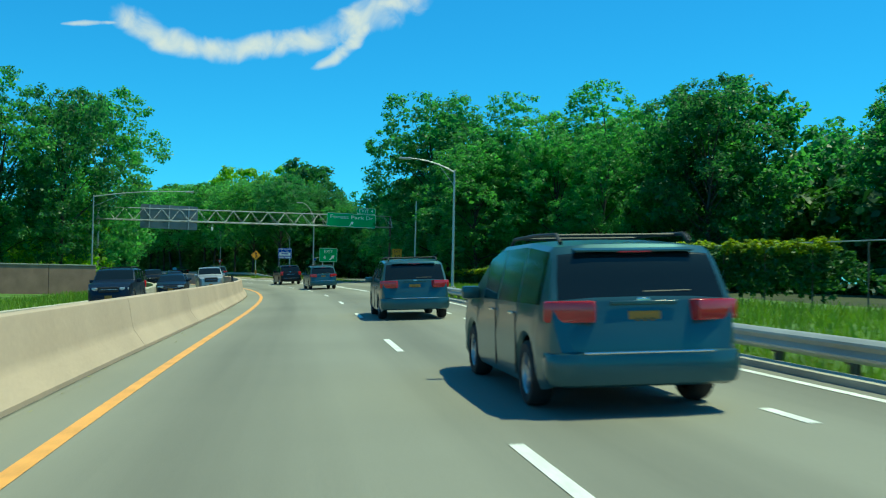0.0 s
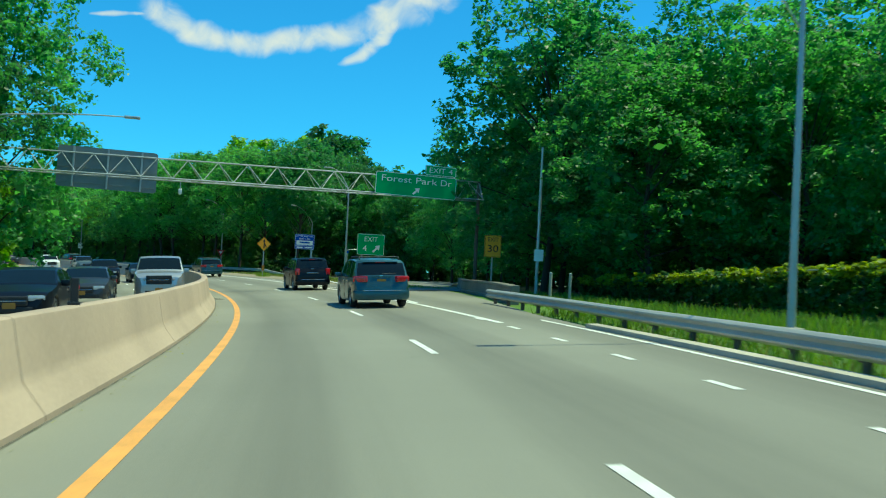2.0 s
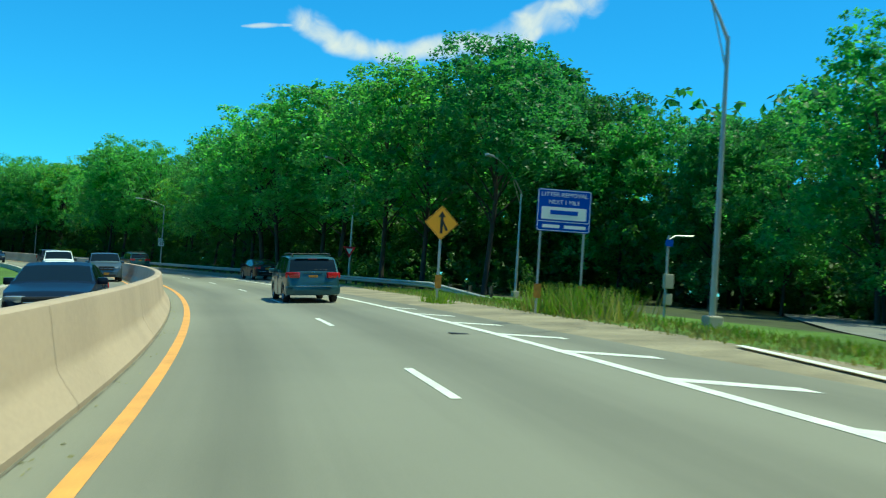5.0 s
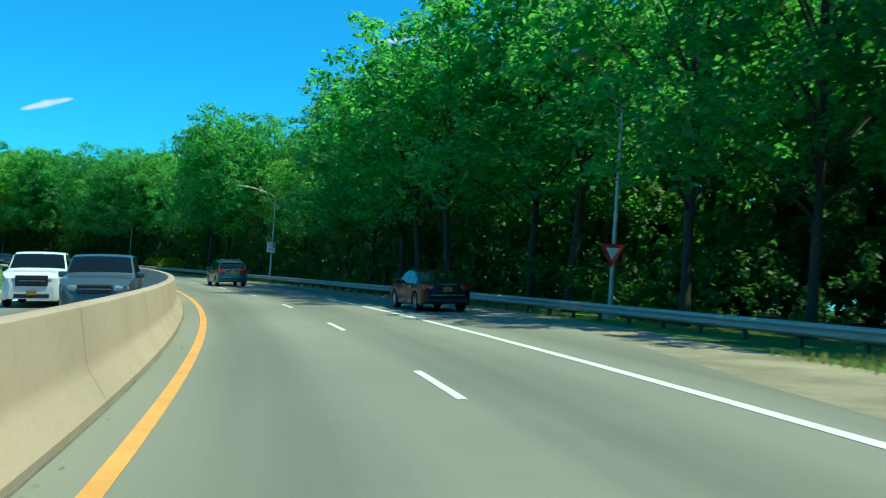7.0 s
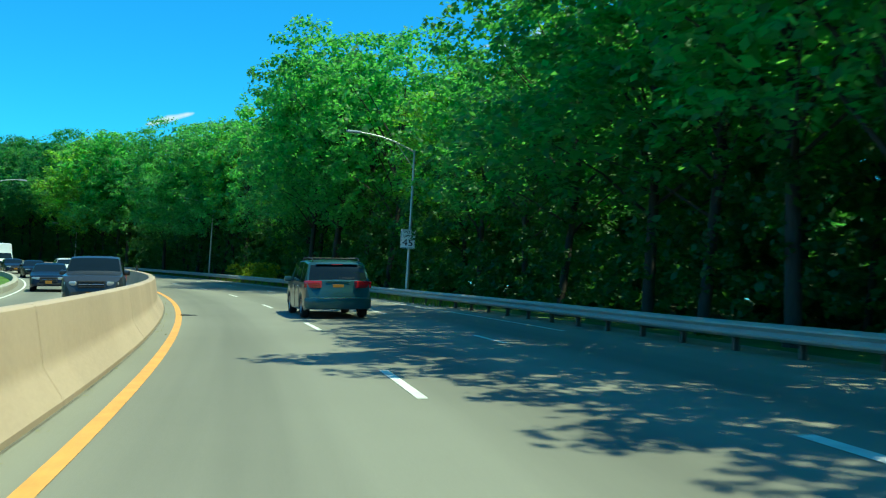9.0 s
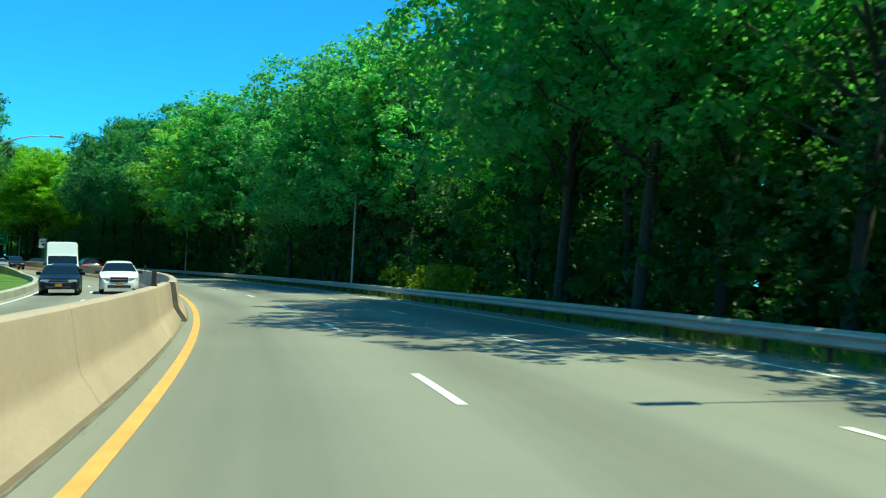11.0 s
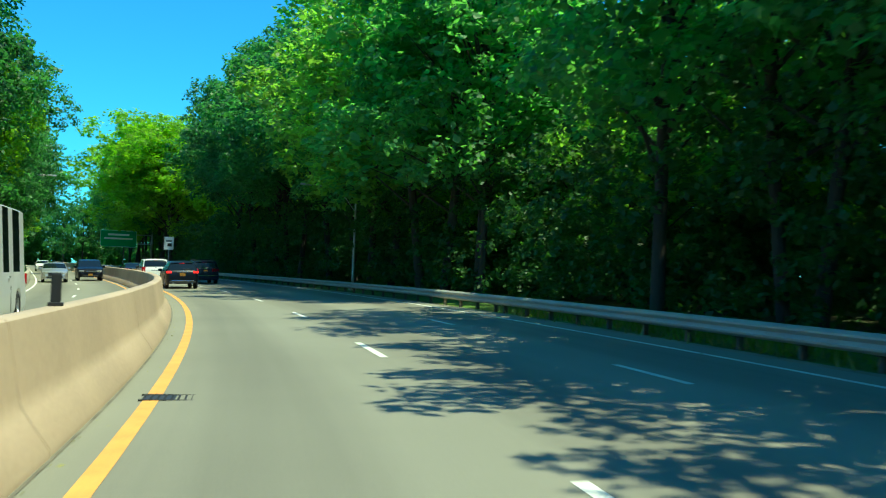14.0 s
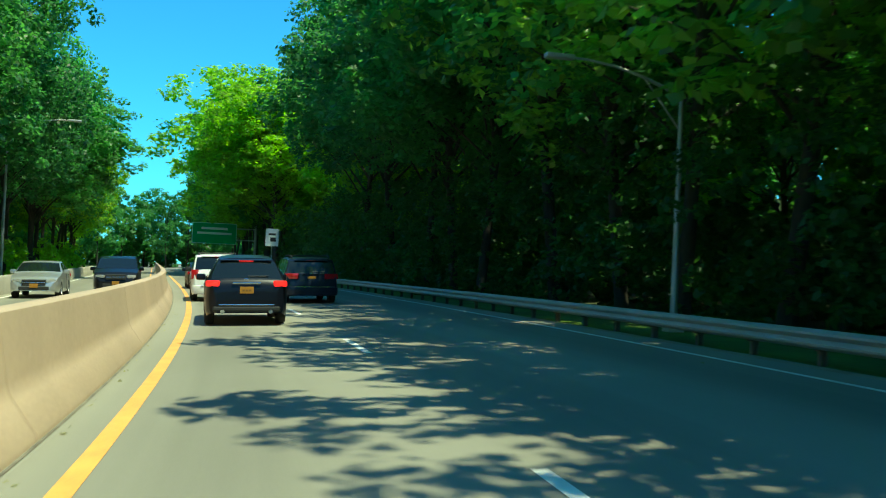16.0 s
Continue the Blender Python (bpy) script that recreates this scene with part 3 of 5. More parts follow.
# ---- overhead gantry ----
def gantry():
    g = thing("sign_gantry", stand(95.0, 0, 0, 0), "white-grey steel truss gantry carrying a green exit sign over the road", "sign gantry")
    left, right, z0, z1, dy = -12.2, 14.6, 5.75, 6.92, 0.7
    lift = lambda x: 0.004 * x  # noqa: E731
    for name, z, y in (("chord", z1, 0.0), ("chord", z0 + 0.1, -dy), ("chord", z0 + 0.1, dy)):
        part(name, Shape().tube([(left, y, z + lift(left)), (right, y, z + lift(right))], 0.04, 8), POLE, g, smooth=40)
    n = 17
    xs = [left + (right - left) * i / n for i in range(n + 1)]
    for i in range(n):
        a, b = xs[i], xs[i + 1]
        mid = (a + b) / 2
        for y in (-dy, dy):
            part("brace", Shape().tube([(a, y, z0 + 0.1 + lift(a)), (mid, 0, z1 + lift(mid))], 0.02, 6), POLE, g, smooth=40)
            part("brace", Shape().tube([(mid, 0, z1 + lift(mid)), (b, y, z0 + 0.1 + lift(b))], 0.02, 6), POLE, g, smooth=40)
        part("brace", Shape().tube([(a, -dy, z0 + 0.1 + lift(a)), (b, dy, z0 + 0.1 + lift(b))], 0.016, 6), POLE, g, smooth=40)
    # The right post is darker than the left: its tree shade is put into colour.
    for x in (left + 0.2, right - 0.1):
        part("post", Shape().tube([(x, 0, -1.0), (x, 0, z1 + lift(x))], [0.12, 0.09], 10), RUST_AND_SHADE if x > 0 else POLE, g, smooth=40)
        part("brace", Shape().tube([(x, -dy, z0 + 0.2 + lift(x)), (x, 0, z1 + lift(x)), (x, dy, z0 + 0.2 + lift(x))], 0.05, 6), POLE, g, smooth=40)
    # green exit sign
    s = thing("exit_sign", stand(95.0, 0, 0, 0) @ pose(10.5, -0.75, 6.42, 0, 1.2, 0), "green overhead exit sign with white letters and an arrow", "road sign")
    part("panel", panel_shape(4.75, 1.3, 0.12), SIGN_GREEN, s)
    part("border", rim_shape(4.75, 1.3, 0.12, 0.035), SIGN_WHITE, s)
    for word, x, w in (("Forest", -1.18, 1.74), ("Park", 0.57, 1.26), ("Dr", 1.73, 0.64)):
        lettering(word, 0.50, SIGN_WHITE, s, pose(x, -0.02, 0.27) @ FACE, width=w)
    part("arrow", arrow_shape(0.42), SIGN_WHITE, s, m=pose(0.0, 0, -0.32))
    tab = part("exit_tab", panel_shape(1.85, 0.58, 0.08), SIGN_GREEN, s, m=pose(1.4, 0, 0.95))
    part("border", rim_shape(1.85, 0.58, 0.08, 0.03), SIGN_WHITE, tab)
    for word, x, w in (("EXIT", -0.22, 0.95), ("4", 0.58, 0.24)):
        lettering(word, 0.42, SIGN_WHITE, tab, pose(x, -0.02, 0) @ FACE, width=w)
    for x in (-1.6, 0, 1.6):
        part("bracket", Shape().box((x, 0.2, 0.0), (0.08, 0.35, 1.2)), POLE, s)
    # back of the opposite sign
    b = thing("overhead_sign", stand(95.0, 0, 0, 0) @ pose(-6.0, 0.75, 6.2, 0, 1.0, 0), "bare grey back of a large sign facing oncoming traffic", "road sign")
    part("panel", panel_shape(5.0, 2.15, 0.15, 0.05), SIGN_BACK, b)
    for z in (-0.8, 0, 0.8):
        part("stiffener", Shape().box((0, -0.06, z), (4.9, 0.06, 0.08)), SIGN_BACK, b)
    for x in (-1.7, 0, 1.7):
        part("bracket", Shape().box((x, -0.15, 0.0), (0.09, 0.2, 2.1)), POLE, b)
    c = thing("traffic_camera", stand(95.0, 0, 0, 0) @ pose(-2.3, -0.55, 5.3), "small white traffic camera hanging under the gantry", "camera")
    part("housing", Shape().tube([(0, -0.2, -0.08), (0, 0.2, 0.0)], 0.09, 10), SIGN_WHITE, c, smooth=50)
    part("bracket", Shape().tube([(0, 0, 0), (0, 0, 0.4)], 0.03, 6), POLE, c)
    part("dome", Shape().tube([(0, 0.02, -0.12), (0, 0.02, -0.2), (0, 0.02, -0.26)], [0.1, 0.09, 0.04], 10), SIGN_WHITE, c, smooth=50)


gantry()


# ---- street lamps ----
def street_lamp(s, d, height, reach, label, arm_turn=90, z=0.0, rise=0.7, lean=0.0):
    """A pole with a curved arm; arm_turn 90 reaches to the left of the road."""
    lamp = thing("street_lamp", stand(s, d, z) @ Matrix.Rotation(radians(lean), 4, "Y"), label, "street lamp", "street lamps")
    part("base", Shape().box((0, 0, 0.08), (0.4, 0.4, 0.4), bevel=0.04), KERB, lamp)
    part("pole", Shape().tube([(0, 0, 0), (0, 0, height * 0.5), (0, 0, height)], [0.09, 0.07, 0.05], 12), POLE, lamp, smooth=50)
    a = radians(arm_turn)
    way = Vector((-math.sin(a), math.cos(a), 0))
    pts = [Vector((0, 0, height - 0.1)) + way * reach * u + Vector((0, 0, rise * (1 - (1 - u) ** 2))) for u in (0, 0.15, 0.35, 0.6, 0.85, 1)]
    arm = part("arm", Shape().tube(pts, [0.05, 0.045, 0.04, 0.035, 0.03, 0.03], 8), POLE, lamp, smooth=50)
    part("brace", Shape().tube([(0, 0, height - 0.9), pts[2]], 0.02, 6), POLE, lamp)
    tip = pts[-1]
    turn = Matrix.Rotation(a, 3, "Z")
    part("lamp_head", Shape().box(tip + way * 0.3, (0.26, 0.7, 0.12), turn, 0.045), POLE, lamp, "flat grey lamp head")
    return lamp


street_lamp(59.4, 10.7, 7.0, 2.6, "tall grey street lamp with a curved arm behind the guard rail")
street_lamp(118.0, 12.8, 7.4, 1.5, "tall grey street lamp with a steep arm in weeds", rise=1.7)
street_lamp(147.5, 19.4, 6.1, 4.2, "grey street lamp with a steep rising arm before dark trees", arm_turn=132, rise=1.6)
street_lamp(163.0, 13.9, 7.4, 3.2, "grey street lamp with a yield sign on its pole", arm_turn=130, rise=1.3)
street_lamp(213.3, 11.15, 7.3, 2.8, "slim grey street lamp behind the guard rail")
street_lamp(263.3, 10.95, 7.0, 2.6, "slim grey street lamp against dark trees")
street_lamp(317.0, 11.3, 5.6, 2.8, "slim grey street lamp against dark trees")
street_lamp(88.0, -12.2, 7.9, 7.2, "grey street lamp reaching over the far carriageway", arm_turn=-90)
street_lamp(352.0, -9.2, 8.6, 3.0, "grey street lamp reaching over the far carriageway", arm_turn=-90)
street_lamp(262.0, -9.4, 8.0, 2.6, "grey street lamp reaching over the far carriageway", arm_turn=-90)

# wooden utility pole by the ramp
pole = thing("utility_pole", stand(84.5, 13.9, -0.3), "tall weathered grey utility pole with a small white notice", "pole")
part("shaft", Shape().tube([(0, 0, 0), (0, 0, 3), (0.03, 0, 7.4)], [0.09, 0.075, 0.06], 10), POLE, pole, smooth=50)
part("notice", panel_shape(0.45, 0.55, 0.03), SIGN_WHITE, pole, m=pose(0, -0.16, 2.3))


cabinet_post = thing("equipment_post", stand(124.5, 15.0, -0.1), "slim grey post with two pale equipment boxes and blue plate", "equipment post")
part("shaft", Shape().tube([(0, 0, -0.3), (0, 0, 2.75)], 0.045, 8), POLE, cabinet_post, smooth=50)
part("arm", Shape().tube([(0, 0, 2.6), (0.25, 0, 2.75), (0.9, 0, 2.78)], 0.03, 6), POLE, cabinet_post, smooth=50)
part("box", Shape().box((0, -0.14, 1.25), (0.32, 0.18, 0.48), None, 0.03), KERB, cabinet_post, "pale equipment box")
part("box", Shape().box((0.02, -0.13, 0.66), (0.26, 0.16, 0.38), None, 0.03), KERB, cabinet_post, "pale equipment box")
part("plate", panel_shape(0.26, 0.22, 0.03), SIGN_BLUE, cabinet_post, "small blue plate", m=pose(0, -0.08, 2.5))
for d in (12.4, 13.25):
    pale = thing("bollard", stand(79.0, d, -0.05), "pale upright post behind the guard rail", "post", "pale posts")
    part("shaft", Shape().tube([(0, 0, -0.3), (0, 0, 1.2)], 0.06, 10), KERB, pale, smooth=50)
    part("cap", Shape().tube([(0, 0, 1.2), (0, 0, 1.24), (0, 0, 1.26)], [0.066, 0.066, 0.03], 10), POLE, pale, smooth=50)


# ---- road signs ----
def posts(parent, xs, height, r=0.04, material=POLE):
    for x in xs:
        part("post", Shape().box((x, 0.06, -height / 2), (r * 2, r * 1.4, height)), material, parent)


def diamond_sign(s, d, zc):
    g = thing("merge_sign", stand(s, d, zc, -4), "amber diamond merge warning sign on a steel post", "road sign")
    turn = Matrix.Rotation(radians(45), 4, "Y")
    plate = part("panel", panel_shape(0.93, 0.93, 0.06), SIGN_YELLOW, g, m=turn)
    part("border", rim_shape(0.93, 0.93, 0.06, 0.016), SIGN_BLACK, plate)
    sym = Shape()
    sym.add([(x, -0.019, z) for x, z in ((-0.05, -0.40), (0.05, -0.40), (0.05, 0.22), (0.14, 0.22), (0.0, 0.44), (-0.14, 0.22), (-0.05, 0.22))], [tuple(range(7))])
    sym.add([(x, -0.0195, z) for x, z in ((0.04, -0.02), (0.17, -0.30), (0.25, -0.26), (0.05, 0.12))], [(0, 1, 2, 3)])
    part("symbol", sym, SIGN_BLACK, g)
    posts(g, (0,), zc + 0.5, 0.045)
    part("marker", panel_shape(0.24, 0.5, 0.04), MARKER, g, "weathered amber marker plate", m=pose(0, -0.03, -zc + 0.75))
    return g


diamond_sign(130.7, 9.05, 2.96)


def blue_sign():
    g = thing("litter_sign", stand(123.1, 10.7, 3.06, -6) @ Matrix.Diagonal((0.9, 1, 0.9, 1)), "blue roadside sign with a white sponsor panel on two posts", "road sign")
    part("panel", panel_shape(1.85, 1.42, 0.08), SIGN_BLUE, g)
    part("border", rim_shape(1.85, 1.42, 0.08, 0.02), SIGN_WHITE, g)
    lettering("LITTER REMOVAL", 0.2, SIGN_WHITE, g, pose(0, -0.02, 0.52) @ FACE, width=1.6)
    lettering("NEXT 1 MILE", 0.2, SIGN_WHITE, g, pose(0, -0.02, 0.27) @ FACE, width=1.05)
    plate = part("sponsor_plate", panel_shape(1.55, 0.42, 0.03, 0.01), SIGN_WHITE, g, m=pose(0, -0.022, -0.1))
    bars(plate, SIGN_BLUE, [(0, 0.03, 0.95, 0.14)], -0.009)
    part("divider", Shape().box((0, -0.019, -0.38), (1.75, 0.004, 0.025)), SIGN_WHITE, g)
    bars(g, SIGN_WHITE, [(-0.42, -0.54, 0.6, 0.11), (0.4, -0.54, 0.75, 0.11)])
    posts(g, (-0.75, 0.75), 4.4, 0.034)
    for x in (-0.75, 0.75):
        part("marker", panel_shape(0.24, 0.48, 0.04), MARKER, g, "weathered amber marker plate", m=pose(x, -0.02, -2.72))
    return g


blue_sign()


def gore_sign():
    g = thing("gore_exit_sign", stand(107.9, 11.7, 2.7, -6), "small green exit sign with white letters and an arrow", "road sign")
    part("panel", panel_shape(1.95, 1.5, 0.1), SIGN_GREEN, g)
    part("border", rim_shape(1.95, 1.5, 0.1, 0.03), SIGN_WHITE, g)
    lettering("EXIT", 0.5, SIGN_WHITE, g, pose(0, -0.02, 0.36) @ FACE, width=0.95)
    lettering("4", 0.62, SIGN_WHITE, g, pose(-0.42, -0.02, -0.3) @ FACE)
    part("arrow", arrow_shape(0.55), SIGN_WHITE, g, m=pose(0.38, 0, -0.3))
    posts(g, (-0.6, 0.6), 4.0, 0.05)


gore_sign()


def plate_sign(name, s, d, zc, w, h, material, label, rows=(), ink=SIGN_BLACK, turn=-4, own_post=True, text=()):
    g = thing(name, stand(s, d, zc, turn), label, "road sign")
    part("panel", panel_shape(w, h, 0.05), material, g)
    part("border", rim_shape(w, h, 0.05, 0.018), ink, g)
    bars(g, ink, rows)
    for words, size, z, width in text:
        lettering(words, size, ink, g, pose(0, -0.02, z) @ FACE, width=width)
    if own_post:
        posts(g, (0,), zc + 0.6, 0.04)
    return g


plate_sign("ramp_speed_sign", 91.8, 14.3, 2.55, 0.95, 1.2, SIGN_YELLOW, "amber ramp speed sign with black writing on a post", text=(("EXIT", 0.32, 0.36, 0.6), ("30", 0.55, -0.15, 0.6)))
plate_sign("speed_limit_sign", 213.1, 11.0, 2.92, 0.72, 0.92, SIGN_WHITE, "white speed limit sign on a lamp pole", own_post=False, text=(("SPEED", 0.19, 0.32, 0.52), ("LIMIT", 0.19, 0.13, 0.46), ("45", 0.45, -0.2, 0.52)))
plate_sign("small_white_sign", 389.7, 9.4, 3.92, 1.25, 1.7, SIGN_WHITE, "white rectangular road sign on a leaning post", rows=[(0, 0.3, 0.7, 0.2), (0.1, -0.2, 0.55, 0.4)])
y = thing("yield_sign", stand(162.8, 13.75, 2.2, -6), "white triangular yield sign with a red border on a lamp pole", "road sign")
part("panel", Shape().loft([[(-0.46, a, 0.4), (0.46, a, 0.4), (0.0, a, -0.42)] for a in (-0.015, 0.015)], True, True), SIGN_RED, y)
part("centre", Shape().add([(-0.24, -0.02, 0.26), (0.24, -0.02, 0.26), (0.0, -0.02, -0.17)], [(0, 1, 2)]), SIGN_WHITE, y)

# far green sign over the road
g = thing("direction_sign", stand(418, 5.6, 5.0, -4), "large green direction sign with white writing before the trees", "road sign")
part("panel", panel_shape(5.4, 2.6, 0.15), SIGN_GREEN, g)
part("border", rim_shape(5.4, 2.6, 0.15, 0.06), SIGN_WHITE, g)
bars(g, SIGN_WHITE, [(0, 0.6, 3.2, 0.3), (0, 0.0, 4.2, 0.28)])
part("post", Shape().tube([(5.0, 0.25, -5.8), (5.0, 0.25, 1.2)], 0.16, 10), POLE, g, smooth=50)
for z in (-0.7, 0.7):
    part("arm", Shape().tube([(5.0, 0.25, z), (-2.4, 0.12, z)], 0.07, 8), POLE, g, smooth=50)

# upright marker paddles on the barrier
for s in (54.3, 226.0, 270.5):
    p = thing("barrier_marker", stand(s, barrier_line(s) + 0.0, 0.985 * interp(s, [60, 105], [1.0, 1.08]), 8), "dark upright marker paddle on the concrete barrier", "marker", "barrier markers")
    part("paddle", Shape().box((0, 0, 0.17), (0.10, 0.03, 0.32), bevel=0.012), SIGN_BLACK, p)
    part("foot", Shape().box((0, 0, 0.02), (0.15, 0.09, 0.04), bevel=0.01), SIGN_BLACK, p)


# ---- vehicles ----
def paint(name, base, metal=0.3):
    return mat(name, base, 0.3, metal, vary=0.06, scale=8, fine=6, bump=0, coat=0.12 if max(base) < 0.06 else 0.4, spec=0.22)


PAINTS = {k: paint(k + " car paint", c, m) for k, c, m in (
    ("steel blue", (0.042, 0.105, 0.118), 0.5), ("slate blue", (0.10, 0.14, 0.16), 0.5), ("black", (0.006, 0.007, 0.010), 0.05), ("white", (0.72, 0.73, 0.72), 0.0), ("silver", (0.45, 0.46, 0.46), 0.6),
    ("dark blue", (0.010, 0.018, 0.035), 0.2), ("dark grey", (0.05, 0.055, 0.06), 0.4), ("red", (0.42, 0.02, 0.02), 0.1), ("charcoal", (0.006, 0.008, 0.014), 0.1))}
GLASS = mat("tinted car glass", (0.008, 0.012, 0.013), 0.08, vary=0.1, scale=4, fine=3, bump=0, spec=0.4)
TYRE = mat("tyre rubber", (0.018, 0.018, 0.018), 0.85, vary=0.3, scale=30, fine=60, bump=0.3)
RIM = mat("alloy rim", (0.48, 0.49, 0.50), 0.35, 0.9, vary=0.15, scale=30, fine=40, bump=0.02)
CHROME = mat("chrome", (0.75, 0.77, 0.78), 0.12, 1.0, vary=0.05, scale=10, fine=10, bump=0)
TRIM = mat("black plastic trim", (0.02, 0.02, 0.02), 0.6, vary=0.2, scale=20, fine=60, bump=0.1)
RED_LENS = mat("red lamp lens", (0.45, 0.012, 0.02), 0.15, vary=0.15, scale=30, fine=20, bump=0, coat=0.6)
RED_LIT = mat("lit brake lamp", (0.6, 0.02, 0.02), 0.2, vary=0.1, scale=30, fine=20, bump=0, emit=(1.0, 0.02, 0.03, 0.9))
CLEAR_LENS = mat("clear lamp lens", (0.45, 0.46, 0.45), 0.1, 0.3, vary=0.2, scale=40, fine=30, bump=0, coat=0.8)
PLATE_INK = mat("faded plate ink", (0.16, 0.09, 0.02), 0.6, vary=0.1, scale=30, fine=20, bump=0)
PLATE = mat("amber number plate", (0.38, 0.17, 0.02), 0.5, vary=0.08, scale=30, fine=20, bump=0)

SPECS = {
    "crossover": dict(L=4.86, W=1.93, top=[(0, .60), (.03, .93), (.10, 1.06), (.52, 1.46), (.72, 1.58), (1.6, 1.66), (2.45, 1.63), (2.8, 1.54), (3.55, 1.10), (4.4, .99), (4.75, .82), (4.86, .58)],
                      belt=1.04, tumble=.56, r=.39, wheels=(.98, 3.87), rear_glass=(.14, .60), screen=(2.75, 3.5), sides=((.62, 1.35), (1.45, 2.32), (2.40, 3.15)), lamp=(.99, .14, .32)),
    "minivan": dict(L=5.1, W=1.97, top=[(0, .58), (.03, .72), (.10, 1.08), (.33, 1.54), (.46, 1.64), (1.4, 1.71), (2.7, 1.70), (3.2, 1.60), (4.1, 1.12), (4.75, .97), (5.03, .75), (5.1, .55)],
                    belt=1.06, tumble=.24, r=.34, wheels=(.95, 3.98), rear_glass=(.12, .36), screen=(3.15, 4.02), sides=((.42, 1.30), (1.38, 2.35), (2.43, 3.25)), lamp=(1.00, .21, .5)),
    "suv": dict(L=4.9, W=1.94, top=[(0, .60), (.03, 1.0), (.09, 1.12), (.30, 1.66), (.46, 1.75), (1.4, 1.78), (2.6, 1.77), (2.9, 1.70), (3.4, 1.20), (4.5, 1.10), (4.82, .93), (4.9, .6)],
                belt=1.14, tumble=.22, r=.38, wheels=(.95, 3.9), rear_glass=(.12, .33), screen=(2.85, 3.34), sides=((.42, 1.1), (1.2, 2.0), (2.08, 2.85)), lamp=(1.02, .36, .26)),
    "sedan": dict(L=4.8, W=1.84, top=[(0, .52), (.03, .82), (.10, .97), (.65, 1.05), (1.35, 1.36), (1.85, 1.45), (2.5, 1.45), (2.8, 1.38), (3.5, .99), (4.45, .83), (4.74, .66), (4.8, .48)],
                  belt=.97, tumble=.40, r=.33, wheels=(.98, 3.78), rear_glass=(.72, 1.38), screen=(2.78, 3.42), sides=((1.0, 1.28), (1.38, 2.05), (2.12, 2.9)), lamp=(.86, .16, .4)),
    "pickup": dict(L=5.7, W=2.0, top=[(0, .72), (.03, 1.1), (.06, 1.17), (1.85, 1.18), (1.92, 1.24), (2.12, 1.72), (2.35, 1.86), (3.4, 1.87), (3.75, 1.78), (4.2, 1.26), (5.4, 1.17), (5.66, 1.0), (5.7, .7)],
                   belt=1.2, tumble=.22, r=.40, wheels=(1.15, 4.75), rear_glass=(1.95, 2.2), screen=(3.7, 4.16), sides=((2.25, 2.85), (2.93, 3.75)), lamp=(1.0, .38, .22)),
    "motorhome": dict(L=7.0, W=2.3, top=[(0, .55), (.03, 2.7), (.12, 2.98), (5.2, 3.02), (5.55, 2.95), (5.72, 2.2), (5.76, 1.98), (6.15, 1.3), (6.8, 1.12), (6.95, .95), (7.0, .6)],
                      belt=1.3, tumble=.03, r=.38, wheels=(1.6, 5.95), rear_glass=(.05, .06), screen=(5.77, 6.12), sides=((1.2, 2.2), (2.8, 3.6), (5.3, 5.7)), lamp=(1.1, .3, .2)),
}


def spin_profile(profile, n, axis_x):
    """A ring turned round the x axis: profile of x, radius."""
    return [[(axis_x + x, r * math.cos(a), r * math.sin(a)) for x, r in profile] for a in (2 * math.pi * i / n for i in range(n + 1))]


WHEELS = {}


def wheel_meshes(r):
    if r not in WHEELS:
        tyre = Shape().loft(spin_profile([(-.11, r * .64), (-.115, r * .9), (-.08, r * .985), (0, r), (.08, r * .985), (.115, r * .9), (.11, r * .64)], 28, 0)).mesh("tyre", TYRE, 40)
        rim = Shape().loft(spin_profile([(-.09, r * .5), (.10, r * .66), (.085, r * .60), (.02, r * .56)], 28, 0))
        hub = [[(.075, 0.001 * math.cos(a), .001 * math.sin(a)), (.085, r * .14 * math.cos(a), r * .14 * math.sin(a)), (.03, r * .17 * math.cos(a), r * .17 * math.sin(a))] for a in (2 * math.pi * i / 12 for i in range(13))]
        rim.loft(hub)
        for i in range(5):
            rim.box(Matrix.Rotation(2 * math.pi * i / 5, 3, "X") @ Vector((.06, 0, r * .36)), (.03, r * .15, r * .52), Matrix.Rotation(2 * math.pi * i / 5, 3, "X"), 0.01)
        back = [[(.015, 0.001 * math.cos(a), .001 * math.sin(a)), (.015, r * .58 * math.cos(a), r * .58 * math.sin(a))] for a in (2 * math.pi * i / 20 for i in range(21))]
        WHEELS[r] = (tyre, rim.mesh("rim", RIM, 40), Shape().loft(back).mesh("brake_disc", TRIM))
    return WHEELS[r]


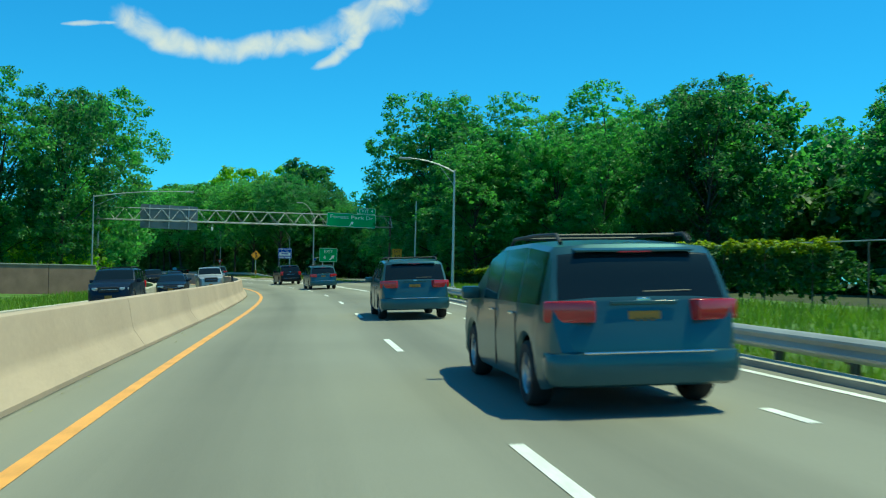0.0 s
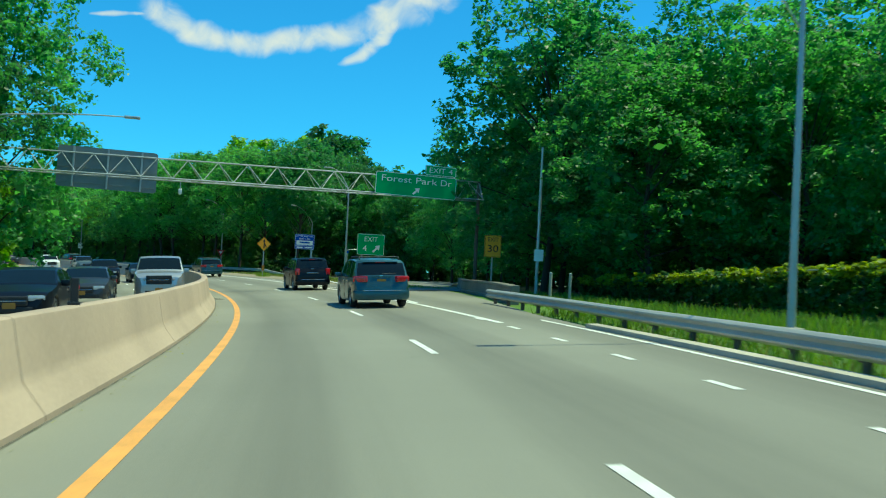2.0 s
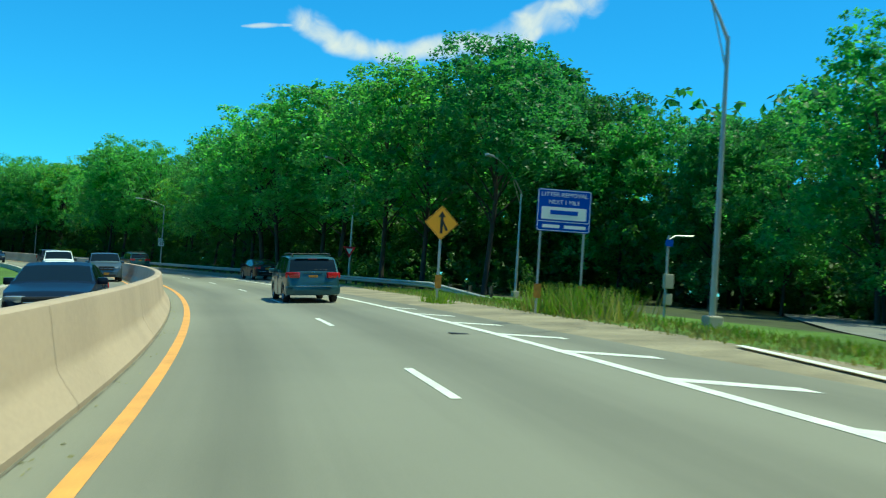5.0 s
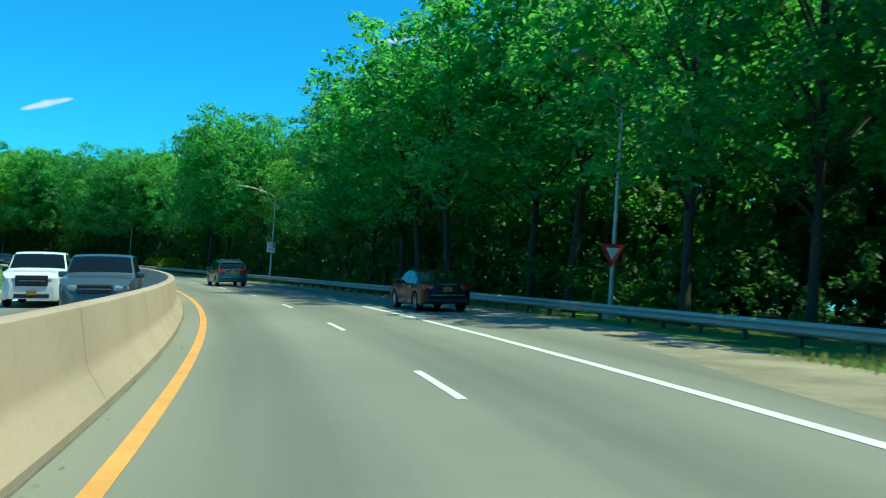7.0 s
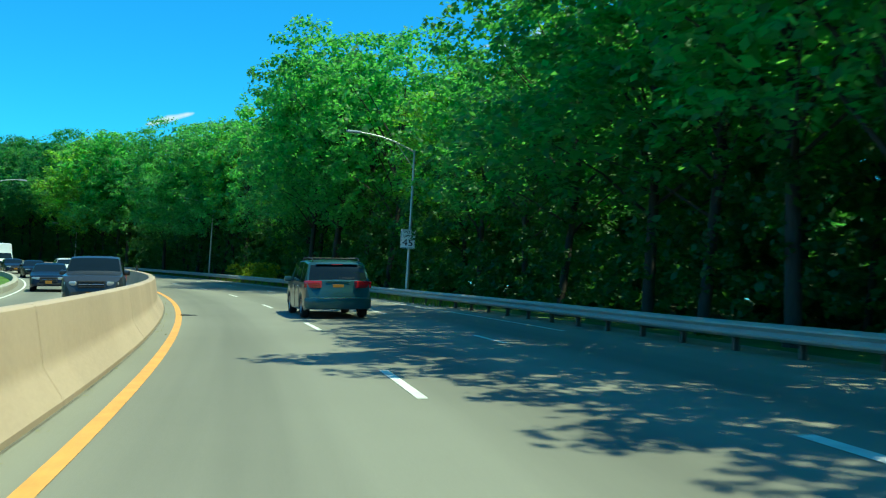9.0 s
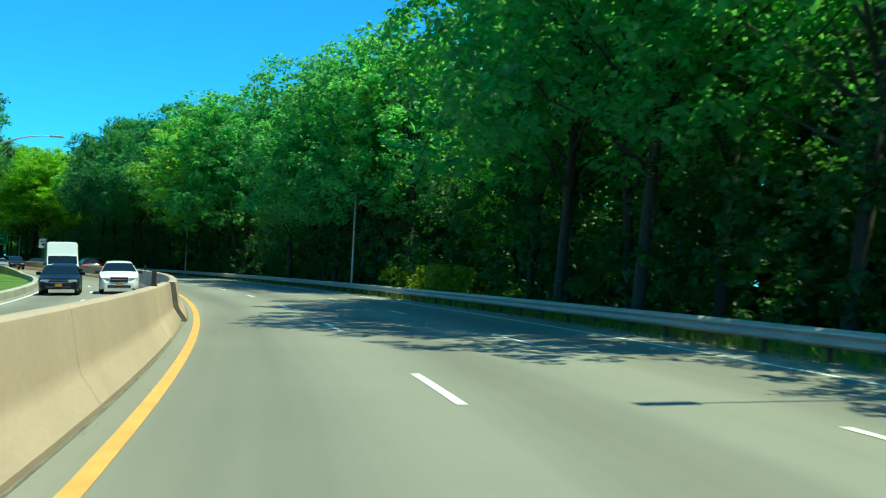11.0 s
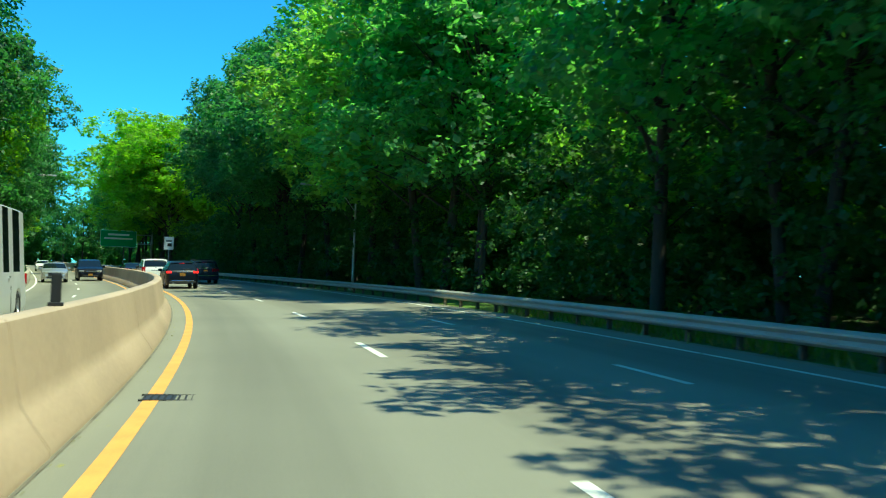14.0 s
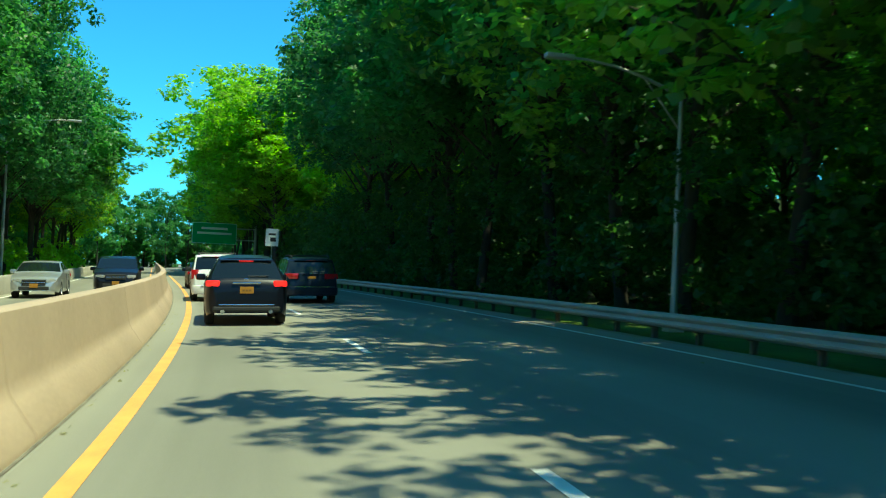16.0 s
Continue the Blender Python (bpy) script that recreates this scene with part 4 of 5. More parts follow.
def vehicle(name, kind, colour, m, label, category, lit=False, rails=False, plate_front=True):
    sp = SPECS[kind]
    L, W, r = sp["L"], sp["W"], sp["r"]
    car = thing(name, m, label, category, "vehicles on the road")
    ty, tz = zip(*sp["top"])
    body_paint = PAINTS[colour]
    ys = set(round(v, 3) for v in list(np.arange(0, L, .11)) + list(ty) + [L, .015, .06])
    for y0, y1 in (sp["rear_glass"], sp["screen"], *sp["sides"]):
        ys |= {y0, y1}
    arch = r + .07
    for w in sp["wheels"]:
        ys |= {round(w + arch * math.cos(a), 3) for a in np.linspace(0.02, math.pi - 0.02, 11)}
    ys = sorted(ys)

    def half(y):
        return W / 2 * interp(y, [0, .06, .2, .5, L - .6, L - .2, L - .05, L], ([.87, .94, .975, 1, 1, .93, .83, .70] if kind in ("minivan", "suv") else [.76, .88, .955, 1, 1, .93, .83, .70]))

    rings = []
    for y in ys:
        zt = interp(y, ty, tz)
        zb = interp(y, [0, .25, .5, L - .5, L - .2, L], [.31, .25, .22, .22, .24, .30])
        for w in sp["wheels"]:
            if abs(y - w) < arch:
                zb = max(zb, r * .95 + math.sqrt(arch * arch - (y - w) ** 2))
        zl = min(sp["belt"], zt - .05)
        zb = min(zb, zl - .05)
        w = half(y)
        wl = w * .965
        wt = wl - sp["tumble"] * max(0, zt - .07 - zl)
        mid = zb + (zl - zb) * .55
        ring = [(w * .95, zb), (w * .992, zb + (zl - zb) * .14), (w, mid), (wl, zl), (wt, zt - .06 if zt - zl > .1 else zt - .02), (wt * .93, zt - .012), (wt * .55, zt + .012), (0, zt + .018)]
        rings.append([(x, y - L / 2, z) for x, z in ring] + [(-x, y - L / 2, z) for x, z in ring[-2::-1]])
    n = len(rings[0])
    bags = {}
    for i in range(len(ys) - 1):
        y = (ys[i] + ys[i + 1]) / 2
        tall = interp(y, ty, tz) - sp["belt"]
        for j in range(n - 1):
            key = "body"
            if j in (3, 10) and tall > .1:
                for q, (y0, y1) in enumerate(sp["sides"]):
                    if y0 < y < y1:
                        key = ("side_window", q, j)
            if j in (5, 6, 7, 8):
                if sp["rear_glass"][0] < y < sp["rear_glass"][1]:
                    key = "rear_window"
                if sp["screen"][0] < y < sp["screen"][1]:
                    key = "windscreen"
            bags.setdefault(key, []).append((i * n + j, i * n + j + 1, (i + 1) * n + j + 1, (i + 1) * n + j))
    verts = [p for rg in rings for p in rg]
    for key, faces in bags.items():
        used = sorted({v for f in faces for v in f})
        index = {v: k for k, v in enumerate(used)}
        sh = Shape().add([verts[v] for v in used], [tuple(index[v] for v in f) for f in faces])
        if key == "body":
            sh.add(rings[0], [tuple(range(n))])
            sh.add(rings[-1], [tuple(range(n - 1, -1, -1))])
            body = part("body", sh, body_paint, car, colour + " painted body", smooth=32)
        else:
            part(key[0] if isinstance(key, tuple) else key, sh, GLASS, car, "dark tinted glass", smooth=40)
    part("underbody", Shape().box((0, 0, .40), (W - .5, L - .5, .22), bevel=.05), TRIM, car, "black underside")
    tyre, rim, disc = wheel_meshes(r)
    for w in sp["wheels"]:
        for side in (-1, 1):
            wm = part("wheel", tyre, None, car, m=Matrix.Translation((side * (W / 2 - .125), w - L / 2, r)) @ Matrix.Rotation(0 if side > 0 else math.pi, 4, "Z"))
            part("rim", rim, None, wm)
            part("brake_disc", disc, None, wm)
    back = -L / 2
    zl, hh, ww = sp["lamp"]
    for side in (-1, 1):
        part("tail_lamp", Shape().box((side * (W / 2 * (.985 if kind in ("minivan", "suv") else .955) - ww / 2), back + .135, zl), (ww, .20, hh), Matrix.Rotation(side * radians(20), 3, "Z"), .035), RED_LIT if lit else RED_LENS, car, "red tail lamp", smooth=40)
        part("headlamp", Shape().box((side * (W / 2 - .34), L / 2 - .20, sp["belt"] - .28 if kind != "sedan" else .68), (.42, .3, .15), Matrix.Rotation(-side * radians(20), 3, "Z"), .06), CLEAR_LENS, car, "clear headlamp", smooth=40)
        part("mirror", Shape().box((side * (W / 2 + .08), sp["screen"][1] - .45 - L / 2, sp["belt"] + .06), (.24, .13, .17), None, .05), body_paint if colour != "white" else TRIM, car, smooth=40)
        for y0, y1 in sp["sides"][1:]:
            part("door_handle", Shape().box((side * (W / 2 + .002), y0 + .16 - L / 2, sp["belt"] - .12), (.03, .16, .03), None, .01), CHROME, car)
            part("door_seam", Shape().box((side * (W / 2 - .002), y0 - .03 - L / 2, .62), (.012, .012, .66)), TRIM, car)
    # front
    zf = sp["belt"] - .30 if kind != "sedan" else .62
    part("grille", Shape().box((0, L / 2 - .03, zf), (1.0, .12, .36) if kind == "pickup" else (.86, .12, .24), None, .03), TRIM, car, "black grille")
    for k in (-1, 0, 1):
        part("grille_bar", Shape().box((0, L / 2 + .032, zf + k * .075), (.8, .02, .018), None, .008), CHROME if k == 0 else TRIM, car)
    part("air_intake", Shape().box((0, L / 2 - .04, .40), (1.1, .12, .14), None, .03), TRIM, car)
    if plate_front:
        part("number_plate", Shape().box((0, L / 2 + .035, .50), (.31, .015, .15), None, .005), PLATE, car, "amber number plate")
    # back
    zp = {"crossover": .84, "minivan": .92, "pickup": .62, "motorhome": .8}.get(kind, .80)
    yb = back + interp(zp, [z for z in tz[:4]], [y for y in ty[:4]]) - .012
    pl = part("number_plate", Shape().box((0, yb, zp), (.32, .02, .16), None, .006), PLATE, car, "amber number plate")
    for q in (-.075, .0, .075):
        part("plate_bar", Shape().box((q, yb - .012, zp - .005), (.05, .004, .035)), PLATE_INK, pl)
    strip_y = back - (.085 if kind in ("minivan", "suv") else .005)
    part("bumper_strip", Shape().box((0, strip_y, {"minivan": .615, "crossover": .50}.get(kind, .60)), (W * .66, .03, .022), None, .01), CHROME, car, "thin bright bumper strip")
    if kind in ("minivan", "suv"):
        z0, z1 = .60, interp(sp["rear_glass"][0], ty, tz) - .03
        gate = Shape().loft([[(u * W * (.435 - .02 * v), back + interp(z0 + (z1 - z0) * v, tz[:4], ty[:4]) - .022 + .05 * abs(u) ** 3 - .014 * math.sin(math.pi * min(1, v * 1.6)), z0 + (z1 - z0) * v)
                              for u in np.linspace(-1, 1, 15)] for v in np.linspace(0, 1, 9)])
        part("tailgate", gate, body_paint, car, colour + " painted tailgate", smooth=60)
        wrap = [(-.90, .36), (-.995, .20), (-.985, .06), (-.90, -.035), (-.6, -.075), (0, -.085), (.6, -.075), (.90, -.035), (.985, .06), (.995, .20), (.90, .36)]
        bump = Shape().loft([[(x * W / 2 * g, back + y + q, z) for x, y in wrap] for g, q, z in ((.90, .06, .285), (.97, .015, .31), (1.0, 0, .40), (1.0, 0, .55), (.985, .012, .605), (.93, .06, .622))])
        part("rear_bumper", bump, body_paint, car, colour + " painted bumper", smooth=50)
    part("tailgate_trim", Shape().box((0, yb + .0, zp + .16), (W * .34, .025, .035), None, .01), body_paint if kind == "minivan" else CHROME, car)
    if kind not in ("minivan", "suv"):
        part("lower_bumper", Shape().box((0, back + .10, .40), (W * .80, .24, .13), None, .04), TRIM, car)
    if kind in ("crossover", "minivan", "suv"):
        y0, y1 = sp["rear_glass"]
        za, zb2 = interp(y0, ty, tz), interp(y1, ty, tz)
        part("wiper", Shape().tube([(.03, back + y0 + .03, za + .06), (.50, back + y0 + .03, za + .065)], .011, 6), TRIM, car)
        part("spoiler", Shape().box((0, back + y1 + .04, zb2 + .04), (W * .62, .22, .024), Matrix.Rotation(radians(10), 3, "X"), .011), body_paint, car, smooth=40)
        part("high_brake_lamp", Shape().box((0, back + y1 - .06, zb2 + .012), (.34, .02, .02), None, .01), RED_LIT if lit else RED_LENS, car, "red high brake lamp")
        part("badge", Shape().box((0, back + y0 - .03, za - .02), (.13, .02, .05), None, .02), CHROME, car, "small bright oval badge")
        for side in (-1, 1):
            part("reflector", Shape().box((side * W * .36, back + (-.03 if kind in ("minivan", "suv") else .035), .50), (.12, .03, .035), Matrix.Rotation(side * radians(18), 3, "Z"), .01), RED_LENS, car, "red bumper reflector")
    if kind == "crossover":
        part("tailgate_trim", Shape().box((0, back + .03, .74), (W * .36, .025, .02), None, .008), CHROME, car)
        for side in (-1, 1):
            part("exhaust_tip", Shape().tube([(side * .55, back - .02, .34), (side * .55, back + .15, .34)], .05, 12), CHROME, car, smooth=40)
    if rails:
        z = max(tz) + .05
        for side in (-1, 1):
            x = side * (W / 2 - .30)
            rail = part("roof_rail", Shape().tube([(x, back + .55, z - .09), (x, back + .7, z), (x, back + 1.6, z + .02), (x, back + 2.6, z + .01), (x, back + 2.8, z - .08)], .022, 8), TRIM, car, smooth=50)
        for y in (.95, 2.1):
            part("roof_bar", Shape().tube([(-(W / 2 - .3), back + y, z), (W / 2 - .3, back + y, z)], .018, 6), TRIM, car)
    return car


def oncoming(name, kind, colour, s, d, label, category, **k):
    return vehicle(name, kind, colour, stand(s, d, 0.0, 180, True), label, category, **k)


van = vehicle("minivan", "minivan", "steel blue", stand(16.4, 5.15, 0, 0, True), "steel blue minivan with red tail lamps and roof rails on asphalt", "minivan", rails=True)
for s, d in ((34.4, 5.0), (77.0, 4.7), (132.7, 4.35), (198.3, 4.4)):
    copy_thing(van, stand(s, d, 0, 0, True))
# The steel blue van again: tree shade is put into its darker paint.
vehicle("minivan", "minivan", "dark blue", stand(334.0, 4.5, 0, 0, True), "minivan in the second lane, its deep tree shade put into dark blue paint", "minivan", rails=True)
vehicle("crossover", "crossover", "charcoal", stand(321.4, 1.5, 0, 0, True), "dark charcoal crossover braking with lit red lamps in the lane", "car", lit=True)
vehicle("white_suv", "suv", "white", stand(335.6, 1.2, 0, 0, True), "white sport utility car ahead in the lane", "car", rails=True)
vehicle("sedan", "sedan", "black", stand(352.5, 1.3, 0, 0, True), "black sedan far ahead in the lane", "car")
vehicle("dark_suv", "suv", "black", stand(97.0, 5.0, 0, 0, True), "black sport utility car on sunlit asphalt near the exit", "car")
vehicle("ramp_car", "sedan", "black", stand(166.0, 8.1, 0, 2, True), "black sedan in shade on the merging lane", "car")
oncoming("dark_suv", "suv", "dark blue", 51.8, -6.6, "dark blue sport utility car with roof rails in oncoming traffic", "car", rails=True)
oncoming("sedan", "sedan", "black", 69.8, -5.6, "black sedan with clear headlamps in oncoming traffic", "car")
oncoming("sedan", "sedan", "dark grey", 81.6, -5.6, "dark grey sedan in oncoming traffic", "car")
oncoming("pickup_truck", "pickup", "silver", 85.5, -3.0, "silver pickup truck with a black grille in oncoming traffic", "pickup truck")
oncoming("dark_suv", "suv", "black", 117.0, -5.6, "black sport utility car in oncoming traffic", "car")
oncoming("sedan", "sedan", "dark blue", 120.0, -2.9, "dark blue sedan in oncoming traffic", "car")
oncoming("suv", "suv", "slate blue", 161.3, -2.8, "slate blue sport utility car close behind the barrier", "car")
oncoming("pickup_truck", "pickup", "white", 169.0, -5.4, "white pickup truck in oncoming traffic", "pickup truck")
oncoming("suv", "suv", "dark grey", 204.3, -2.8, "dark grey sport utility car in oncoming traffic", "car")
oncoming("sedan", "sedan", "dark blue", 223.3, -5.4, "dark blue sedan in oncoming traffic", "car")
oncoming("sedan", "sedan", "black", 256.0, -5.6, "black sedan in oncoming traffic", "car")
oncoming("crossover", "crossover", "white", 258.0, -2.9, "white crossover with a wide dark grille in oncoming traffic", "car")
oncoming("sedan", "sedan", "dark blue", 273.5, -5.7, "dark blue sedan in oncoming traffic", "car")
oncoming("motorhome", "motorhome", "white", 286.0, -5.5, "white motorhome with a box over its cab in oncoming traffic", "motorhome")
oncoming("minivan", "minivan", "black", 344.2, -2.9, "black minivan with clear headlamps in oncoming traffic", "minivan")
oncoming("sedan", "sedan", "silver", 338.5, -5.6, "silver sedan in oncoming traffic", "car")
oncoming("sedan", "sedan", "white", 402.0, -5.4, "white sedan far off in oncoming traffic", "car")


# ---- trees ----
def leaf_arrays(centres, normals, sizes, rng):
    """A folded leaf spray at each centre: four corners each."""
    n = len(centres)
    a = np.cross(normals, rng.normal(size=(n, 3)))
    a /= np.linalg.norm(a, axis=1, keepdims=True) + 1e-9
    b = np.cross(normals, a)
    b /= np.linalg.norm(b, axis=1, keepdims=True) + 1e-9
    s = sizes[:, None]
    w = rng.uniform(0.45, 0.8, (n, 1))
    droop = normals * s * rng.uniform(-0.35, 0.15, (n, 1))
    pts = np.stack([centres - a * s, centres + b * s * w + droop, centres + a * s, centres - b * s * w + droop], 1)
    return pts.reshape(-1, 3)


def leaf_mesh(name, pts, material):
    n = len(pts) // 4
    me = bpy.data.meshes.new(name)
    me.vertices.add(len(pts))
    me.vertices.foreach_set("co", pts.astype(np.float32).ravel())
    me.loops.add(len(pts))
    me.loops.foreach_set("vertex_index", np.arange(len(pts), dtype=np.int32))
    me.polygons.add(n)
    me.polygons.foreach_set("loop_start", np.arange(0, len(pts), 4, dtype=np.int32))
    me.materials.append(material)
    me.update(calc_edges=True)
    return me


def lobe_leaves(rng, centre, radius, count, size, flat=0.8, clump=0.24, core=0):
    """Leaves in ragged clumps round a centre, thicker above; core: how many larger sprays are added unseen inside to
    block light.
    """
    k = max(14, count // 34)
    way = rng.normal(size=(k, 3))
    way[:, 2] += 0.3
    way /= np.linalg.norm(way, axis=1, keepdims=True)
    spot = way * (radius * rng.uniform(0.78, 1.08, k))[:, None]
    pick = rng.integers(0, k, count)
    off = rng.normal(size=(count, 3))
    off /= np.linalg.norm(off, axis=1, keepdims=True)
    pts = spot[pick] + off * (radius * clump * rng.random(count) ** 0.4)[:, None]
    inner = rng.random(count) < 0.06
    pts[inner] *= rng.uniform(0.3, 0.9, (inner.sum(), 1))
    pts = centre + pts * np.array([1, 1, flat])
    nor = off * 0.7 + rng.normal(size=(count, 3)) * 0.5 + np.array([0, 0, 0.7])
    nor /= np.linalg.norm(nor, axis=1, keepdims=True)
    leaves = leaf_arrays(pts, nor, size * rng.uniform(0.6, 1.35, count), rng)
    if not core:
        return leaves
    # Unseen inner sprays stop sunlight, so crowns darken and shadows turn solid.
    way = rng.normal(size=(core, 3))
    way /= np.linalg.norm(way, axis=1, keepdims=True)
    deep = centre + way * (radius * 0.74 * rng.random(core) ** 0.5)[:, None] * np.array([1, 1, flat])
    return np.concatenate([leaves, leaf_arrays(deep, rng.normal(size=(core, 3)), radius * 0.125 * rng.uniform(0.7, 1.3, core), rng)])


def tree_model(seed, height, spread, leaves, material, size, clear=0.2, n=19, clump=0.24, core=22):
    rng = np.random.default_rng(seed)
    wood = Shape()
    top = Vector((rng.uniform(-0.9, 0.9), rng.uniform(-0.9, 0.9), height * 0.75))
    bend = Vector((rng.uniform(-0.6, 0.6), rng.uniform(-0.6, 0.6), height * 0.36))
    r0 = 0.0095 * height
    wood.tube([(0, 0, -0.6), (0, 0, 0.4), bend, top], [r0 * 1.5, r0, r0 * 0.75, r0 * 0.25], 8)
    lobes = []
    for i in range(n):
        u = (i + 0.5) / n
        z = height * (clear + (0.90 - clear) * u ** 0.85)
        env = spread * math.sqrt(max(0.06, 1 - ((u - 0.42) / 0.66) ** 2))
        a = i * 2.4 + rng.uniform(-0.6, 0.6)
        off = env * rng.uniform(0.45, 0.9)
        c = np.array([math.cos(a) * off, math.sin(a) * off, z + rng.uniform(-0.6, 0.6)])
        lobes.append((c, spread * rng.uniform(0.32, 0.5)))
        start = Vector((bend.x * 0.7, bend.y * 0.7, z * 0.62))
        wood.tube([start, start.lerp(Vector(c), 0.5) + Vector((0, 0, 0.3)), Vector(c)], [r0 * 0.4, r0 * 0.22, r0 * 0.06], 5)
    total = sum(r * r for _, r in lobes)
    pts = np.concatenate([lobe_leaves(rng, c, r, int(leaves * r * r / total), size, 0.8, clump, core) for c, r in lobes])
    return wood.mesh("trunk", BARK, 60), leaf_mesh("crown", pts, material)


KINDS = ((20, 5.6, 0), (18, 5.2, 1), (21, 5.8, 1), (16, 5.0, 2), (19, 5.4, 0), (21, 5.4, 2))
MODELS = [(h, *tree_model(100 + k, h, w, 25000, LEAF[mt], 0.135, 0.36)) for k, (h, w, mt) in enumerate(KINDS)]
LOW = [(h, *tree_model(400 + k, h, w, 23000, LEAF[mt], 0.138, 0.14, 20)) for k, (h, w, mt) in enumerate(KINDS)]
PLAIN = [(h, *tree_model(200 + k, h, w * 1.0, 5000, LEAF[mt], 0.33, 0.16, 12, 0.42, 40)) for k, (h, w, mt) in enumerate(KINDS)]
OPEN = [(h, *tree_model(300 + k, h, w, 11500, BRIGHTENED_LEAF[mt], 0.155, 0.32, 20, 0.27, 13)) for k, (h, w, mt) in enumerate(((20, 5.4, 0), (18, 5.2, 1), (21, 5.6, 0)))]
TREE_LABELS = ("tall broadleaf tree with a dark green crown", "broadleaf tree with a mid green crown", "tall broad tree with a full green crown", "broadleaf tree with a sunlit yellow-green crown", "tall dark green woodland tree", "very tall tree with a bright green crown")


def tree(s, d, model, height, spin=0.0, z=0.0, plain=False, wide=1.0, thin=False):
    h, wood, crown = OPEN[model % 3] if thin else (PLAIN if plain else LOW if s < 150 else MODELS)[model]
    k = height / h
    m = Matrix.Translation(at(s, d, z)) @ Matrix.Rotation(spin, 4, "Z") @ Matrix.Diagonal((k * wide, k * wide, k, 1))
    ob = thing("tree", m, TREE_LABELS[model], "tree", "woodland trees")
    part("trunk", wood, None, ob)
    part("crown", crown, None, ob)
    return ob


dice = random.Random(7)


def row(s0, s1, gap, d, spread_d, low, high, models=(0, 1, 2, 3, 4, 5), plain=False, z=0.0, thin=False, skip=(), wide=1.0):
    s = s0
    while s < s1:
        dd = (d(s) if callable(d) else d) + dice.uniform(-spread_d, spread_d)
        if not any(a < s < b for a, b in skip):
            tree(s + dice.uniform(-1.5, 1.5), dd, dice.choice(models), dice.uniform(low, high), dice.uniform(0, 6.28), z, plain, wide * dice.uniform(0.92, 1.08), thin)
        s += gap * dice.uniform(0.85, 1.15)


# right-hand wood: near row with gaps in it, then deeper rows
tree(150.6, 18.8, 0, 16.0, 1.2, wide=1.2)
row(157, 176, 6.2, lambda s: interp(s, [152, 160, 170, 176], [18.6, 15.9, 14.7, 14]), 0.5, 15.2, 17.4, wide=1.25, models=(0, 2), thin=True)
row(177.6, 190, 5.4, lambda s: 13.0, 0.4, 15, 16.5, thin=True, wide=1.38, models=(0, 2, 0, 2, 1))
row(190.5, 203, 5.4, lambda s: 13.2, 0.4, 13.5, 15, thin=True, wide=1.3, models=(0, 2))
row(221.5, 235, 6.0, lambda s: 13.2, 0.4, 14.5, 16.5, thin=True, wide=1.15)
tree(228.4, 11.2, 2, 17.4, 1.0, thin=True, wide=1.1)
tree(234.2, 11.3, 0, 17.2, 2.0, thin=True, wide=1.1)
tree(237.6, 13.0, 3, 16.5, 1.4, thin=True, wide=1.25)
tree(241.4, 13.1, 0, 16.2, 3.0, thin=True, wide=1.25)
tree(260.0, 13.6, 1, 16.0, 0.7, thin=True, wide=1.15)
tree(271.5, 12.1, 0, 16.0, 2.2, wide=1.3, thin=True)
tree(283.5, 12.0, 2, 17.0, 5.1, wide=1.25, thin=True)
tree(257.0, 12.4, 0, 15.5, 3.1, wide=1.15, thin=True)
tree(263.6, 12.4, 2, 15.5, 0.9, wide=1.2, thin=True)
row(263, 269, 5.0, lambda s: 13.3, 0.4, 15, 16.5, thin=True, wide=1.35, models=(0, 2))
row(269, 281, 5.4, lambda s: 13.3, 0.3, 15.5, 17.5, thin=True, wide=1.3, models=(0, 2))
row(279.5, 284, 5.0, lambda s: 13.4, 0.3, 17, 19, thin=True, wide=1.15, models=(0, 2))
tree(299.5, 12.6, 2, 18.0, 2.0, thin=True, wide=1.05)
row(300, 311, 4.5, lambda s: 12.5, 0.3, 18.5, 19.5, thin=True, wide=1.35, models=(0, 2, 1))
row(314, 330, 5.6, lambda s: 13.6, 0.4, 18, 21, wide=1.25, thin=True)
tree(142.5, 31.0, 0, 11.5, 0.4)
tree(148.0, 29.5, 1, 12.5, 2.4)
tree(153.6, 27.6, 4, 14.5, 4.4)
row(159, 330, 7.0, lambda s: interp(s, [140, 165, 190, 260], [31, 26, 22.0, 21.0]), 1.2, 14, 17, models=(0, 1, 1, 2, 4))
row(126, 168, 8, lambda s: interp(s, [120, 165], [38, 33]), 2, 13, 15, plain=True, models=(0, 1, 2, 4))
row(169, 236, 8, lambda s: interp(s, [120, 165, 190, 260], [38, 33, 29, 28]), 2, 19, 22, plain=True)
row(236, 330, 9, lambda s: 28, 2, 16, 18.5, plain=True)
row(330, 366, 6.5, lambda s: interp(s, [330, 366], [13.2, 13.5]), 0.6, 19, 22, wide=1.2, models=(0, 1, 2, 4))
row(370, 396, 6.5, lambda s: 20, 0.8, 19, 22, wide=1.2, models=(1, 3, 5))
row(398, 470, 6.5, lambda s: 12, 0.8, 19, 23, wide=1.25, models=(1, 3, 5))
row(330, 470, 9, lambda s: 22.5, 1.5, 18, 20, plain=True)
for s, d, k, h, wide, spin in ((398.0, 10.9, 5, 22.5, 1.5, 2.0), (407.0, 10.7, 3, 23.5, 1.5, 4.1), (420.0, 11.2, 5, 24.0, 1.4, 1.1)):
    tree(s, d, k, h, spin, wide=wide)
